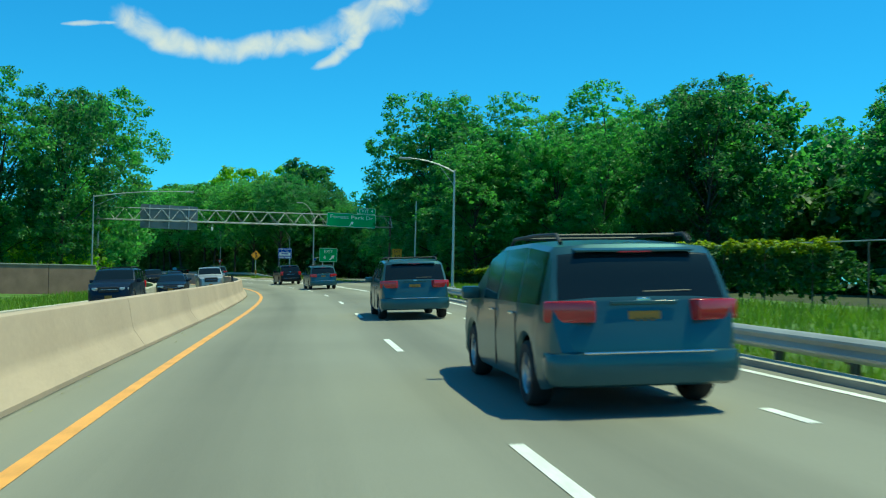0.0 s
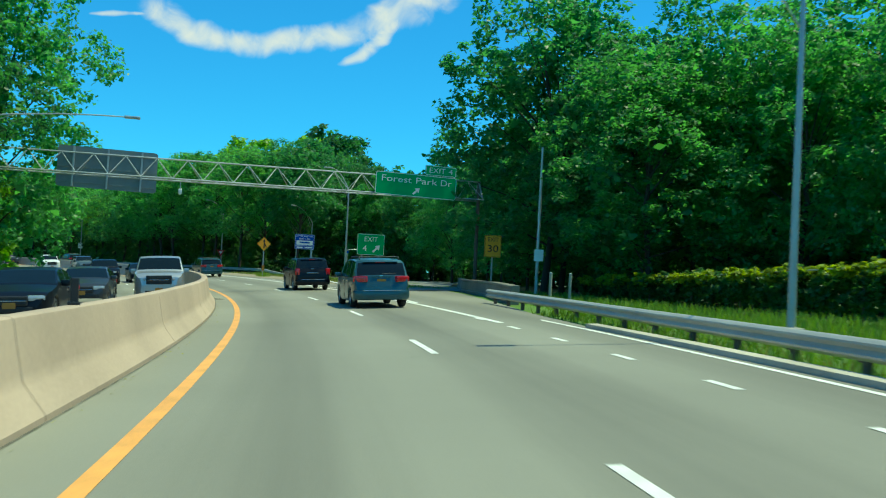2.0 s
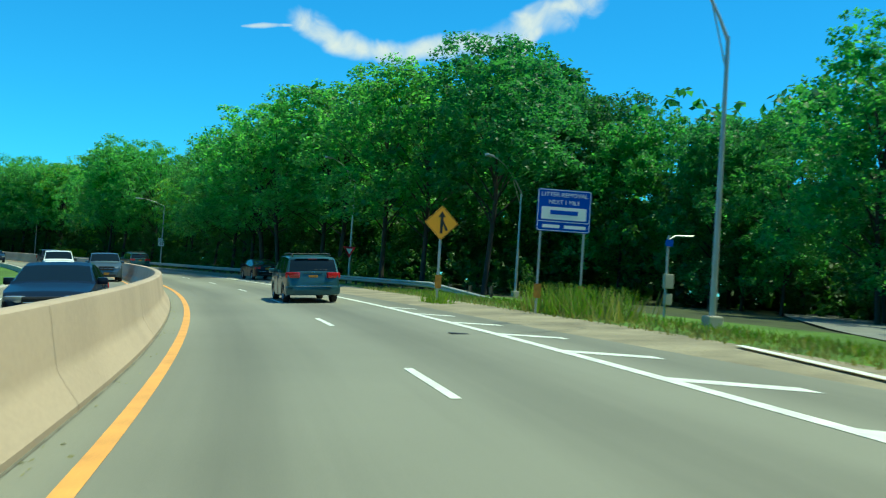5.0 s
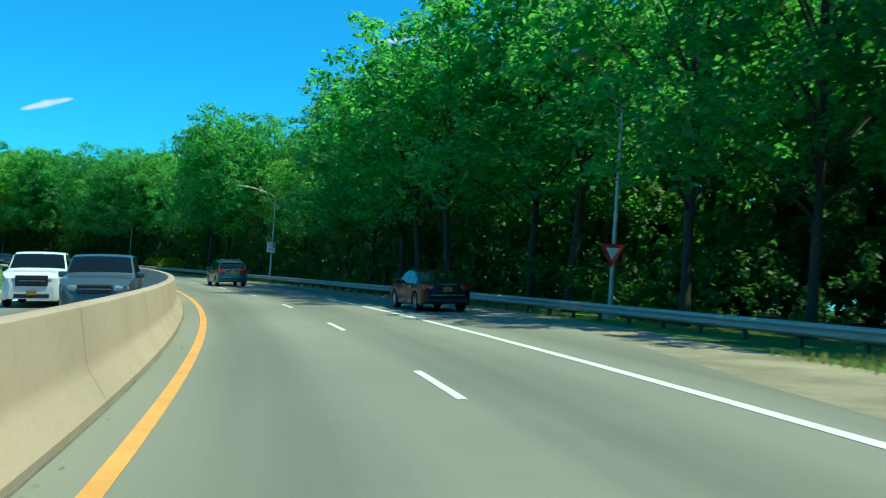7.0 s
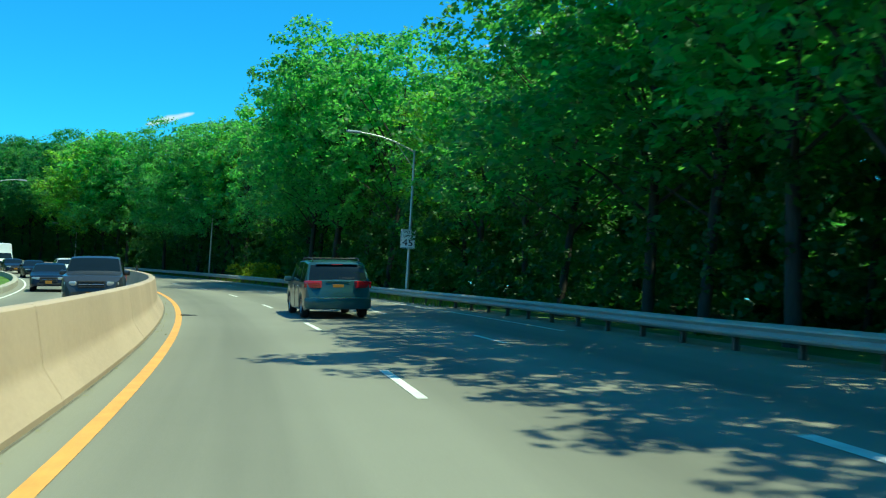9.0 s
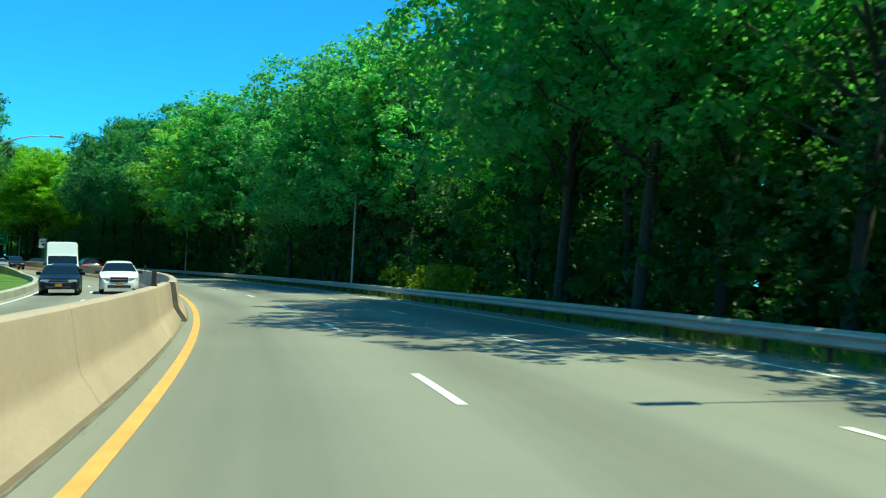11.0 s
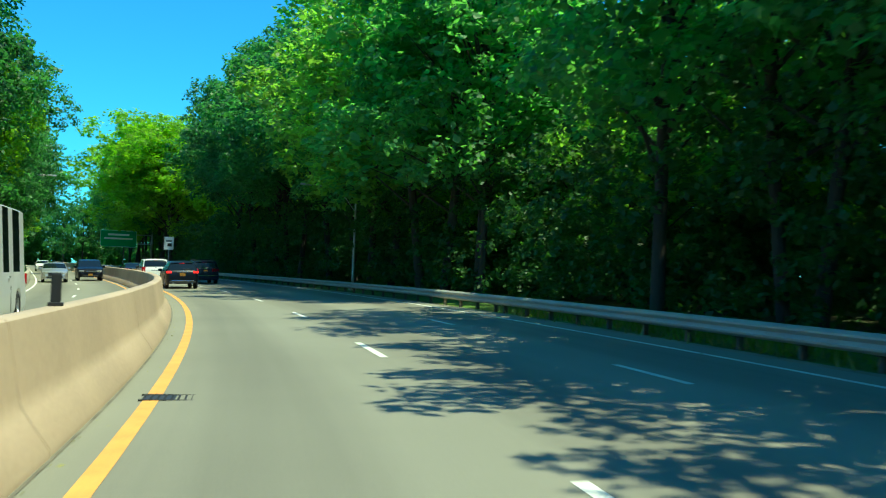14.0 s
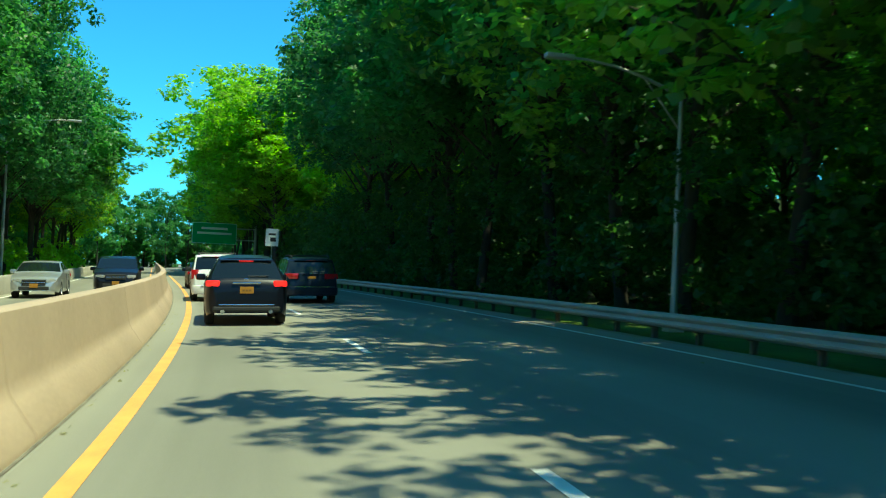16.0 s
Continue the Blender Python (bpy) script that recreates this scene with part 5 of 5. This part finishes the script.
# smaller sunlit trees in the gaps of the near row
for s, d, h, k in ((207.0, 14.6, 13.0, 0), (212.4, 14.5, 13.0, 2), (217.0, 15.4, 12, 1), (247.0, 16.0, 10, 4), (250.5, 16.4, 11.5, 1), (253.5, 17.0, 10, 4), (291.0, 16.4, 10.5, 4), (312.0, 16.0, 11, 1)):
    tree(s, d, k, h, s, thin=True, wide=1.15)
# round the ramp
row(104, 131, 6.0, lambda s: interp(s, [104, 120, 135], [24, 27, 31]), 1.5, 12, 14.5, models=(0, 1, 2, 4))
row(132, 150, 6.0, lambda s: interp(s, [132, 150], [30.5, 27]), 1.2, 10.5, 11.8, models=(0, 1, 2, 4))
tree(95.0, 18.9, 0, 19.6, 0.4, wide=1.2)
tree(83.5, 19.2, 1, 12.5, 1.4, wide=1.3)
tree(98.5, 21.8, 4, 17.0, 3.4, wide=1.25)
tree(90.0, 21.5, 0, 15.0, 0.8, wide=1.25)
tree(86.0, 25.0, 2, 17.6, 2.2, wide=1.2)
row(76, 112, 6.0, lambda s: interp(s, [60, 80, 96, 112], [28, 25.5, 25, 30]), 1.2, 13, 15, models=(0, 1, 2, 4))
row(72, 130, 7.0, lambda s: 37, 2, 16.5, 19, plain=True, models=(0, 1, 2, 4))
tree(83.0, 31.0, 2, 18.3, 2.9, wide=1.25)
row(64, 90, 7, lambda s: interp(s, [64, 70], [44, 33]), 2, 15, 17, models=(0, 1, 2, 4))
row(40, 76, 6, lambda s: 47, 2, 14, 15.5, plain=True, models=(0, 1, 2, 4))
row(20, 110, 7, lambda s: 58, 2, 16, 18, plain=True, models=(0, 1, 2, 4))
# far side of the opposite carriageway
tree(101.0, -11.6, 1, 19.5, 1.0)
tree(91.0, -14.8, 0, 18.0, 2.0)
tree(88.5, -19.5, 2, 18.0, 4.0)
tree(90.0, -25.5, 1, 16.5, 0.5)
tree(103.5, -15.0, 3, 12.0, 0.3)
tree(110.0, -17.5, 3, 10.0, 3.3)
row(90, 118, 6, lambda s: -27, 2, 15, 18, plain=True)
row(214, 240, 8, lambda s: -17, 1.5, 15.5, 17)
row(296, 330, 6.5, lambda s: interp(s, [296, 330], [-18, -14.0]), 1, 18, 22)
row(330, 440, 6.5, lambda s: interp(s, [330, 345, 375, 400], [-12.2, -11.0, -11.2, -11.8]), 0.6, 15.5, 18.5, wide=1.1)
tree(376.5, -10.6, 1, 16.5, 2.7, wide=1.5)
row(300, 470, 8, lambda s: -21.5, 2, 18, 21, plain=True)
row(250, 300, 9, lambda s: -32, 2, 12, 14, plain=True)
# the end of the view
for k in range(14):
    tree(505 + 7 * (k % 3), -26 + 4.5 * k, dice.choice((0, 1, 2, 3)), dice.uniform(15, 20), dice.uniform(0, 6.28), 0, True)


# ---- undergrowth, far woods, hedge and grass: too many leaves to count ----
def foliage(name, spots, leaves, size, material, label, category, seed):
    """Clumps of leaves: spots of place, radius."""
    g = np.random.default_rng(seed)
    pts = np.concatenate([lobe_leaves(g, np.array(c), r, leaves, size, f) for c, r, f in spots])
    return tagged(new(name, leaf_mesh(name, pts, material)), label, category, kind="stuff")


def band(s0, s1, gap, d, wide, z0, z1, r0, r1, flat=0.9):
    out, s = [], s0
    while s < s1:
        dd = (d(s) if callable(d) else d) + dice.uniform(-wide, wide)
        out.append((tuple(at(s, dd, dice.uniform(z0, z1))), dice.uniform(r0, r1), flat))
        s += gap * dice.uniform(0.7, 1.3)
    return out


wood_line = lambda s: interp(s, [60, 80, 96, 112, 125, 140, 150, 165, 190, 260], [28, 25, 21, 27, 29, 27, 21, 15.5, 13.2, 12.4])  # noqa: E731
# Undergrowth and inner woods use the dark leaf tone that carries their shade.
foliage("undergrowth", band(150, 430, 1.3, lambda s: wood_line(s) + 0.8, 1.0, 0.3, 1.7, 0.8, 1.4), 320, 0.11, SHADED_LEAF, "dark green shrubs and saplings under the trees", "undergrowth", 11)
foliage("undergrowth", band(76, 430, 1.0, lambda s: wood_line(s) + 4.5, 2.0, 1.0, 6.5, 1.3, 2.4), 430, 0.155, SHADED_LEAF, "dense dark saplings deeper in the wood", "undergrowth", 12)
foliage("far_woods", band(60, 480, 1.6, lambda s: wood_line(s) + 17, 3.0, 0.5, 9.0, 2.2, 3.6), 220, 0.5, SHADED_LEAF, "dense dark woodland behind the front trees", "woodland", 13)
foliage("far_woods", band(10, 130, 2.2, lambda s: interp(s, [10, 60, 130], [62, 50, 46]), 4.0, 0.5, 8.0, 2.4, 3.6), 220, 0.5, LEAF[1], "dense woodland beyond the vine-covered fence", "woodland", 14)
foliage("undergrowth", band(89, 124, 0.9, lambda s: interp(s, [89, 98, 124], [-14.5, -12.2, -17]), 1.2, 0.4, 3.0, 0.8, 1.7), 220, 0.18, LEAF[2], "bright green shrubs beside the far carriageway", "undergrowth", 15)
foliage("far_woods", band(60, 130, 1.6, lambda s: -33, 3.0, 0.5, 8.0, 2.2, 3.4), 220, 0.45, LEAF[0], "dark woodland behind the far carriageway", "woodland", 16)
foliage("far_woods", band(240, 520, 1.9, lambda s: interp(s, [240, 300, 330], [-38, -30, -25]), 3.0, 0.3, 8.0, 2.0, 3.4), 220, 0.45, LEAF[1], "woodland behind the far carriageway", "woodland", 17)
foliage("undergrowth", band(296, 440, 1.5, lambda s: interp(s, [296, 330], [-15.5, -11.5]), 1.0, 0.2, 2.2, 0.7, 1.5), 170, 0.17, LEAF[2], "sunlit shrubs beside the far carriageway", "undergrowth", 18)
foliage("far_woods", [(tuple(at(520 + dice.uniform(0, 14), -34 + 1.1 * k, dice.uniform(0.5, 9))), dice.uniform(2.2, 3.4), 0.9) for k in range(75)] + [(tuple(at(516 + dice.uniform(0, 10), -36 + 0.85 * k, dice.uniform(0.3, 4.5))), dice.uniform(1.8, 2.8), 0.9) for k in range(95)], 320, 0.42, LEAF[1], "woodland closing the view down the road", "woodland", 19)
foliage("far_woods", [(tuple(at(dice.uniform(110, 215), dice.uniform(-95, -62), dice.uniform(0.5, 5))), dice.uniform(2.2, 3.6), 0.9) for k in range(110)], 200, 0.5, LEAF[1], "distant low woodland across the valley", "woodland", 20)

foliage("undergrowth", band(96, 430, 1.0, lambda s: wood_line(s) + 9.0, 2.5, 0.4, 3.2, 1.3, 2.4), 170, 0.3, SHADED_LEAF, "dark shrubs filling the wood", "undergrowth", 24)
foliage("far_woods", band(60, 176, 1.0, lambda s: interp(s, [60, 100, 120, 140, 176], [44, 42, 44, 44, 38]), 3.0, 0.3, 6.0, 1.8, 3.0), 200, 0.42, SHADED_LEAF, "dark woodland behind the ramp", "woodland", 25)

# Added leaf layer, hidden by the front crowns: keeps sun off the inner wood.
foliage("far_woods", band(78, 430, 1.5, lambda s: wood_line(s) + 11.5, 4.0, 8.5, 12.0, 2.4, 3.6, 0.55), 60, 0.36, LEAF[0], "leaf layer added over the inner wood to block sunlight", "woodland", 26)

foliage("undergrowth", band(176, 430, 0.8, lambda s: wood_line(s) - 0.4, 0.7, 1.2, 6.2, 0.8, 1.5), 230, 0.11, SHADED_LEAF, "dark leafy saplings along the edge of the wood", "undergrowth", 28)
foliage("far_woods", band(96, 440, 0.6, lambda s: interp(s, [96, 150, 232, 440], [50, 45, 36, 33]), 3.0, 0.3, 7.0, 2.0, 3.2), 260, 0.42, SHADED_LEAF, "dark woodland behind the ramp", "woodland", 27)

# vine-covered fence on the verge
fence = thing("fence", Matrix(), "chain-link fence overgrown with green vines along the grass verge", "fence")
fence_line = lambda s: interp(s, [8, 45, 70, 88], [23.5, 19.6, 18.2, 16.6])  # noqa: E731
fence_top = lambda s: interp(s, [8, 48, 65, 75, 87], [2.5, 2.55, 2.0, 1.5, 0.95])  # noqa: E731
for i in range(27):
    s = 8 + 3 * i
    part("post", Shape().tube([(0, 0, -0.3), (0, 0, fence_top(s))], 0.03, 8), RUST_AND_SHADE, fence, m=stand(s, fence_line(s)), smooth=50)
part("top_rail", Shape().tube([at(s, fence_line(s), fence_top(s) - 0.08) for s in range(8, 87, 2)], 0.025, 6), POLE, fence, smooth=50)
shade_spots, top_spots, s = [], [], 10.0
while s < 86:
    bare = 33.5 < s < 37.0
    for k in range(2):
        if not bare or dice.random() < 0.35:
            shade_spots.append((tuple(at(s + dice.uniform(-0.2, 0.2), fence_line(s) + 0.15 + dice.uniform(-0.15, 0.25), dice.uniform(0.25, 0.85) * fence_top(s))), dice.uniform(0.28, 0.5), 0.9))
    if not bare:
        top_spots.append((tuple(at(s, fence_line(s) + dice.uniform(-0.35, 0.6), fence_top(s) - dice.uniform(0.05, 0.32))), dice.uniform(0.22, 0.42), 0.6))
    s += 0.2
# One vine in two tones: shade painted below, sunlight painted on top.
foliage("vines", shade_spots, 150, 0.085, SHADED_LEAF, "vine leaves hanging over the fence, shade put into their colour", "vines", 21)
foliage("vines", top_spots, 210, 0.085, SUN_TONED_LEAF, "yellow-green vine tops on the fence, sunlight put into their colour", "vines", 22)
# Sunlight on this shrub is put into its leaf colour.
foliage("shrub", band(246.0, 255.5, 0.24, lambda s: 11.7, 0.8, 0.2, 1.3, 0.4, 0.7), 220, 0.085, SUN_TONED_LEAF, "green shrub behind the guard rail, sunlight put into its colour", "shrub", 23)


def grass(name, areas, label, seed, blade):
    """Blades: areas of s0, s1, left, right edge, how many."""
    g = np.random.default_rng(seed)
    pts = []
    for s0, s1, a, b, count, h in areas:
        for _ in range(count):
            s = g.uniform(s0, s1)
            lo, hi = (e(s) if callable(e) else e for e in (a, b))
            p = np.array(at(s, g.uniform(lo, hi), -0.06))
            ang, hh, w = g.uniform(0, 6.28), h * g.uniform(0.5, 1.3), g.uniform(0.012, 0.03)
            side = np.array([math.cos(ang), math.sin(ang), 0])
            lean = np.array([g.normal(0, 0.3), g.normal(0, 0.3), 1]) * hh
            pts += [p - side * w, p + side * w, p + lean + side * w * 0.3, p + lean - side * w * 0.3]
    return tagged(new(name, leaf_mesh(name, np.array(pts), blade)), label, "grass", kind="stuff")


grass("grass", [(8, 70, 9.2, lambda s: fence_line(s), 16000, 0.36), (120.5, 125.5, 10.2, 12.2, 700, 0.75), (129.5, 132, 8.7, 9.5, 160, 0.4), (96, 146, lambda s: grass_edge(s) + 0.6, 13.5, 3500, 0.16),
                (20, 112, lambda s: far_edge(s) - 6.0, lambda s: far_edge(s) - 0.4, 12000, 0.35), (205, 290, 9.9, 12.0, 5000, 0.25), (62, 70, 8.6, 9.3, 300, 0.2), (70, 88, lambda s: pavement_edge(s) + 1.0, lambda s: fence_line(s) + 0.5, 3500, 0.3), (0, 62, 8.5, 9.2, 2500, 0.2)],
      "long sunlit green grass on the verges", 31, BLADE)
grass("dry_grass", [(100, 148, lambda s: grass_edge(s) - 0.3, 13.0, 5500, 0.13), (119, 126, 10.2, 12.0, 260, 0.7), (0, 64, 8.5, 9.4, 900, 0.2), (205, 290, 9.6, 11.4, 1600, 0.2)], "dry straw-coloured grass on the verges", 32, DRY_BLADE)

# low brown wall on the far verge
wall = thing("garden_wall", stand(82.8, -11.6, 0.0, 18), "low red-brown wall on the far grass verge below trees", "wall", kind="structure")
BROWN = mat("red-brown masonry", (0.36, 0.20, 0.14), 0.9, vary=0.25, scale=12, fine=20, bump=0.4)
for k in range(6):
    part("wall_panel", Shape().box((-1.7 - 3.4 * k, 0, 0.95), (3.37, 0.3, 2.4), None, 0.02), BROWN, wall)
    part("coping", Shape().box((-1.7 - 3.4 * k, 0, 2.19), (3.39, 0.38, 0.08), None, 0.02), KERB, wall)


# ---- thin high cloud, far off ----
def cloud_material():
    m = bpy.data.materials.new("thin cloud")
    m.use_nodes = True
    t = m.node_tree
    n, l = t.nodes, t.links
    uv = n.new("ShaderNodeUVMap")
    sep = n.new("ShaderNodeSeparateXYZ")
    l.new(uv.outputs["UV"], sep.inputs[0])
    co = n.new("ShaderNodeTexCoord")
    tex = n.new("ShaderNodeTexNoise")
    tex.inputs["Scale"].default_value, tex.inputs["Detail"].default_value = 0.0085, 5
    tex.inputs["Roughness"].default_value, tex.inputs["Distortion"].default_value = 0.5, 0.5
    l.new(co.outputs["Object"], tex.inputs["Vector"])
    edge, tip = n.new("ShaderNodeMath"), n.new("ShaderNodeMath")
    edge.operation = tip.operation = "POWER"
    edge.inputs[1].default_value, tip.inputs[1].default_value = 2.0, 8.0
    l.new(sep.outputs["Y"], edge.inputs[0])
    l.new(sep.outputs["X"], tip.inputs[0])
    both = n.new("ShaderNodeMath")
    l.new(edge.outputs[0], both.inputs[0])
    l.new(tip.outputs[0], both.inputs[1])
    fall = n.new("ShaderNodeMath")
    fall.operation = "MULTIPLY_ADD"
    l.new(both.outputs[0], fall.inputs[0])
    fall.inputs[1].default_value = -0.6
    l.new(tex.outputs["Fac"], fall.inputs[2])
    r = n.new("ShaderNodeMapRange")
    r.interpolation_type = "SMOOTHSTEP"
    r.inputs["From Min"].default_value, r.inputs["From Max"].default_value = 0.12, 0.72
    r.inputs["To Max"].default_value = 0.9
    l.new(fall.outputs[0], r.inputs["Value"])
    clear, glow, mix = n.new("ShaderNodeBsdfTransparent"), n.new("ShaderNodeEmission"), n.new("ShaderNodeMixShader")
    glow.inputs["Color"].default_value, glow.inputs["Strength"].default_value = (0.95, 0.87, 0.98, 1), 0.95
    l.new(r.outputs["Result"], mix.inputs[0])
    l.new(clear.outputs[0], mix.inputs[1])
    l.new(glow.outputs[0], mix.inputs[2])
    l.new(mix.outputs[0], n["Material Output"].inputs["Surface"])
    return m


CLOUD = cloud_material()


def cloud(points, label):
    """A ribbon of thin cloud over bearings: points of bearing to the left of north, height in degrees, half width in degrees."""
    sh = Shape()
    rows = []
    n = len(points)
    for i, (b, h, w) in enumerate(points):
        j, k = max(0, i - 1), min(n - 1, i + 1)
        way = Vector((points[k][0] - points[j][0], points[k][1] - points[j][1])).normalized()
        side = Vector((-way.y, way.x)) * w * 1.2
        ring = []
        for v in (-1, -0.5, 0, 0.5, 1):
            bb, hh = radians(b + side.x * v), radians(h + side.y * v)
            ring.append(Vector((-math.sin(bb) * math.cos(hh), math.cos(bb) * math.cos(hh), math.sin(hh))) * 3800)
            sh.uv.append((2 * i / (n - 1) - 1, v))
        rows.append(ring)
    sh.loft(rows)
    ob = tagged(new("backdrop_cloud", sh.mesh("cloud", CLOUD)), label, "cloud", kind="structure")
    ob.visible_shadow = False
    return ob


cloud([(17.9, 14.5, 0.5), (16.6, 14.2, 0.9), (15.2, 13.7, 0.9), (13.9, 13.0, 0.9), (12.1, 12.7, 0.8), (10.1, 12.6, 0.9), (7.9, 13.1, 0.9), (5.9, 13.4, 1.0), (3.9, 14.3, 1.1), (1.9, 15.1, 1.2), (-0.8, 16.2, 1.2), (-3.0, 17.2, 0.8)], "thin white streak of high cloud in a blue sky")
cloud([(1.8, 14.8, 0.3), (3.0, 13.5, 0.55), (4.0, 12.6, 0.5), (5.8, 11.8, 0.25)], "thin white wisp of high cloud")
cloud([(19.6, 13.3, 0.1), (18.2, 13.5, 0.22), (16.4, 13.7, 0.1)], "small white wisp of high cloud")
cloud([(38.2, 7.5, 0.1), (36.8, 8.0, 0.25), (35.3, 8.5, 0.1)], "small white wisp of high cloud")


# ---- small things on the road ----
NEAR_BLACK = mat("near-black filler", (0.03, 0.03, 0.03), 0.5, vary=0.3, scale=10, fine=30, bump=0.2)
CRACK = mat("weathered crack", (0.15, 0.147, 0.125), 0.9, vary=0.3, scale=6, fine=30, bump=0.2)
IRON = mat("cast iron", (0.035, 0.033, 0.03), 0.65, 0.5, vary=0.3, scale=20, fine=40, bump=0.3)


def drain(s, d):
    g = thing("drain_grate", stand(s, d, 0.0), "dark cast-iron drain grate sunk beside the yellow line", "drain grate")
    # Solid dark block: the shade of the open hole is put into its colour.
    part("sump", Shape().box((0, 0, -0.02), (0.56, 0.42, 0.046)), NEAR_BLACK, g, "dark block in place of the shaded opening")
    for y in (-0.225, 0.225):
        part("frame_bar", Shape().box((0, y, 0.0), (0.62, 0.03, 0.022), None, 0.005), IRON, g)
    for k in range(8):
        part("bar", Shape().box((-0.26 + 0.074 * k, 0, 0.004), (0.022, 0.42, 0.012)), IRON, g)


for s, d in ((84.8, -0.48), (198.2, 0.33), (271.4, 0.18)):
    drain(s, d)


def seam(name, points, width, label, wobble=0.02, seed=1):
    """A thin, wandering line of sealer over points of s, d."""
    g = random.Random(seed)
    sh, left, right = Shape(), [], []
    for (s0, d0), (s1, d1) in zip(points, points[1:]):
        n = max(2, int(math.hypot(s1 - s0, d1 - d0) / 0.35))
        for i in range(n):
            u = i / n
            s, d, w = s0 + (s1 - s0) * u + g.gauss(0, wobble), d0 + (d1 - d0) * u + g.gauss(0, wobble), width * g.uniform(0.3, 1.2)
            across = abs(d1 - d0) > abs(s1 - s0)
            left.append(at(s - (w / 2 if across else 0), d - (0 if across else w / 2), 0.004))
            right.append(at(s + (w / 2 if across else 0), d + (0 if across else w / 2), 0.004))
    sh.loft([[a, b] for a, b in zip(left, right)])
    return tagged(new(name, sh.mesh(name, NEAR_BLACK if width > 0.04 else CRACK)), label, "road crack", kind="structure")


seam("crack", [(115.6, 5.9), (115.4, 6.6), (115.9, 7.9), (117.6, 9.4)], 0.05, "winding dark crack across the painted gore", 0.03, 2)
for q, (s, d0, d1) in enumerate(((57.4, 2.95, 3.3), (181.0, 4.5, 6.8))):
    seam("crack", [(s, d0), (s + 0.15, d1)], 0.02, "thin cross crack in the asphalt", 0.03, 10 + q)
patch = thing("tar_patch", stand(115.55, 5.66, 0.0), "small black patch on the asphalt", "tar patch", kind="structure")
part("patch", Shape().box((0, 0, 0.0), (0.62, 0.34, 0.012), None, 0.006), NEAR_BLACK, patch)

g7 = np.random.default_rng(77)
spots = []
for _ in range(900):
    s = g7.uniform(0, 330)
    side = g7.random() < 0.6
    d = barrier_line(s) + 0.5 + abs(g7.normal(0, 0.12)) if side else g7.normal(8.4, 0.35)
    spots.append(tuple(at(s, d, 0.008)))
spots = np.array(spots)
up = np.array([0, 0, 1.0]) + g7.normal(size=(len(spots), 3)) * 0.18
up /= np.linalg.norm(up, axis=1, keepdims=True)
tagged(new("leaf_litter", leaf_mesh("leaf_litter", leaf_arrays(spots, up, g7.uniform(0.012, 0.035, len(spots)), g7), DRY_BLADE)), "dry leaf scraps and grit along the gutters", "litter", kind="stuff")
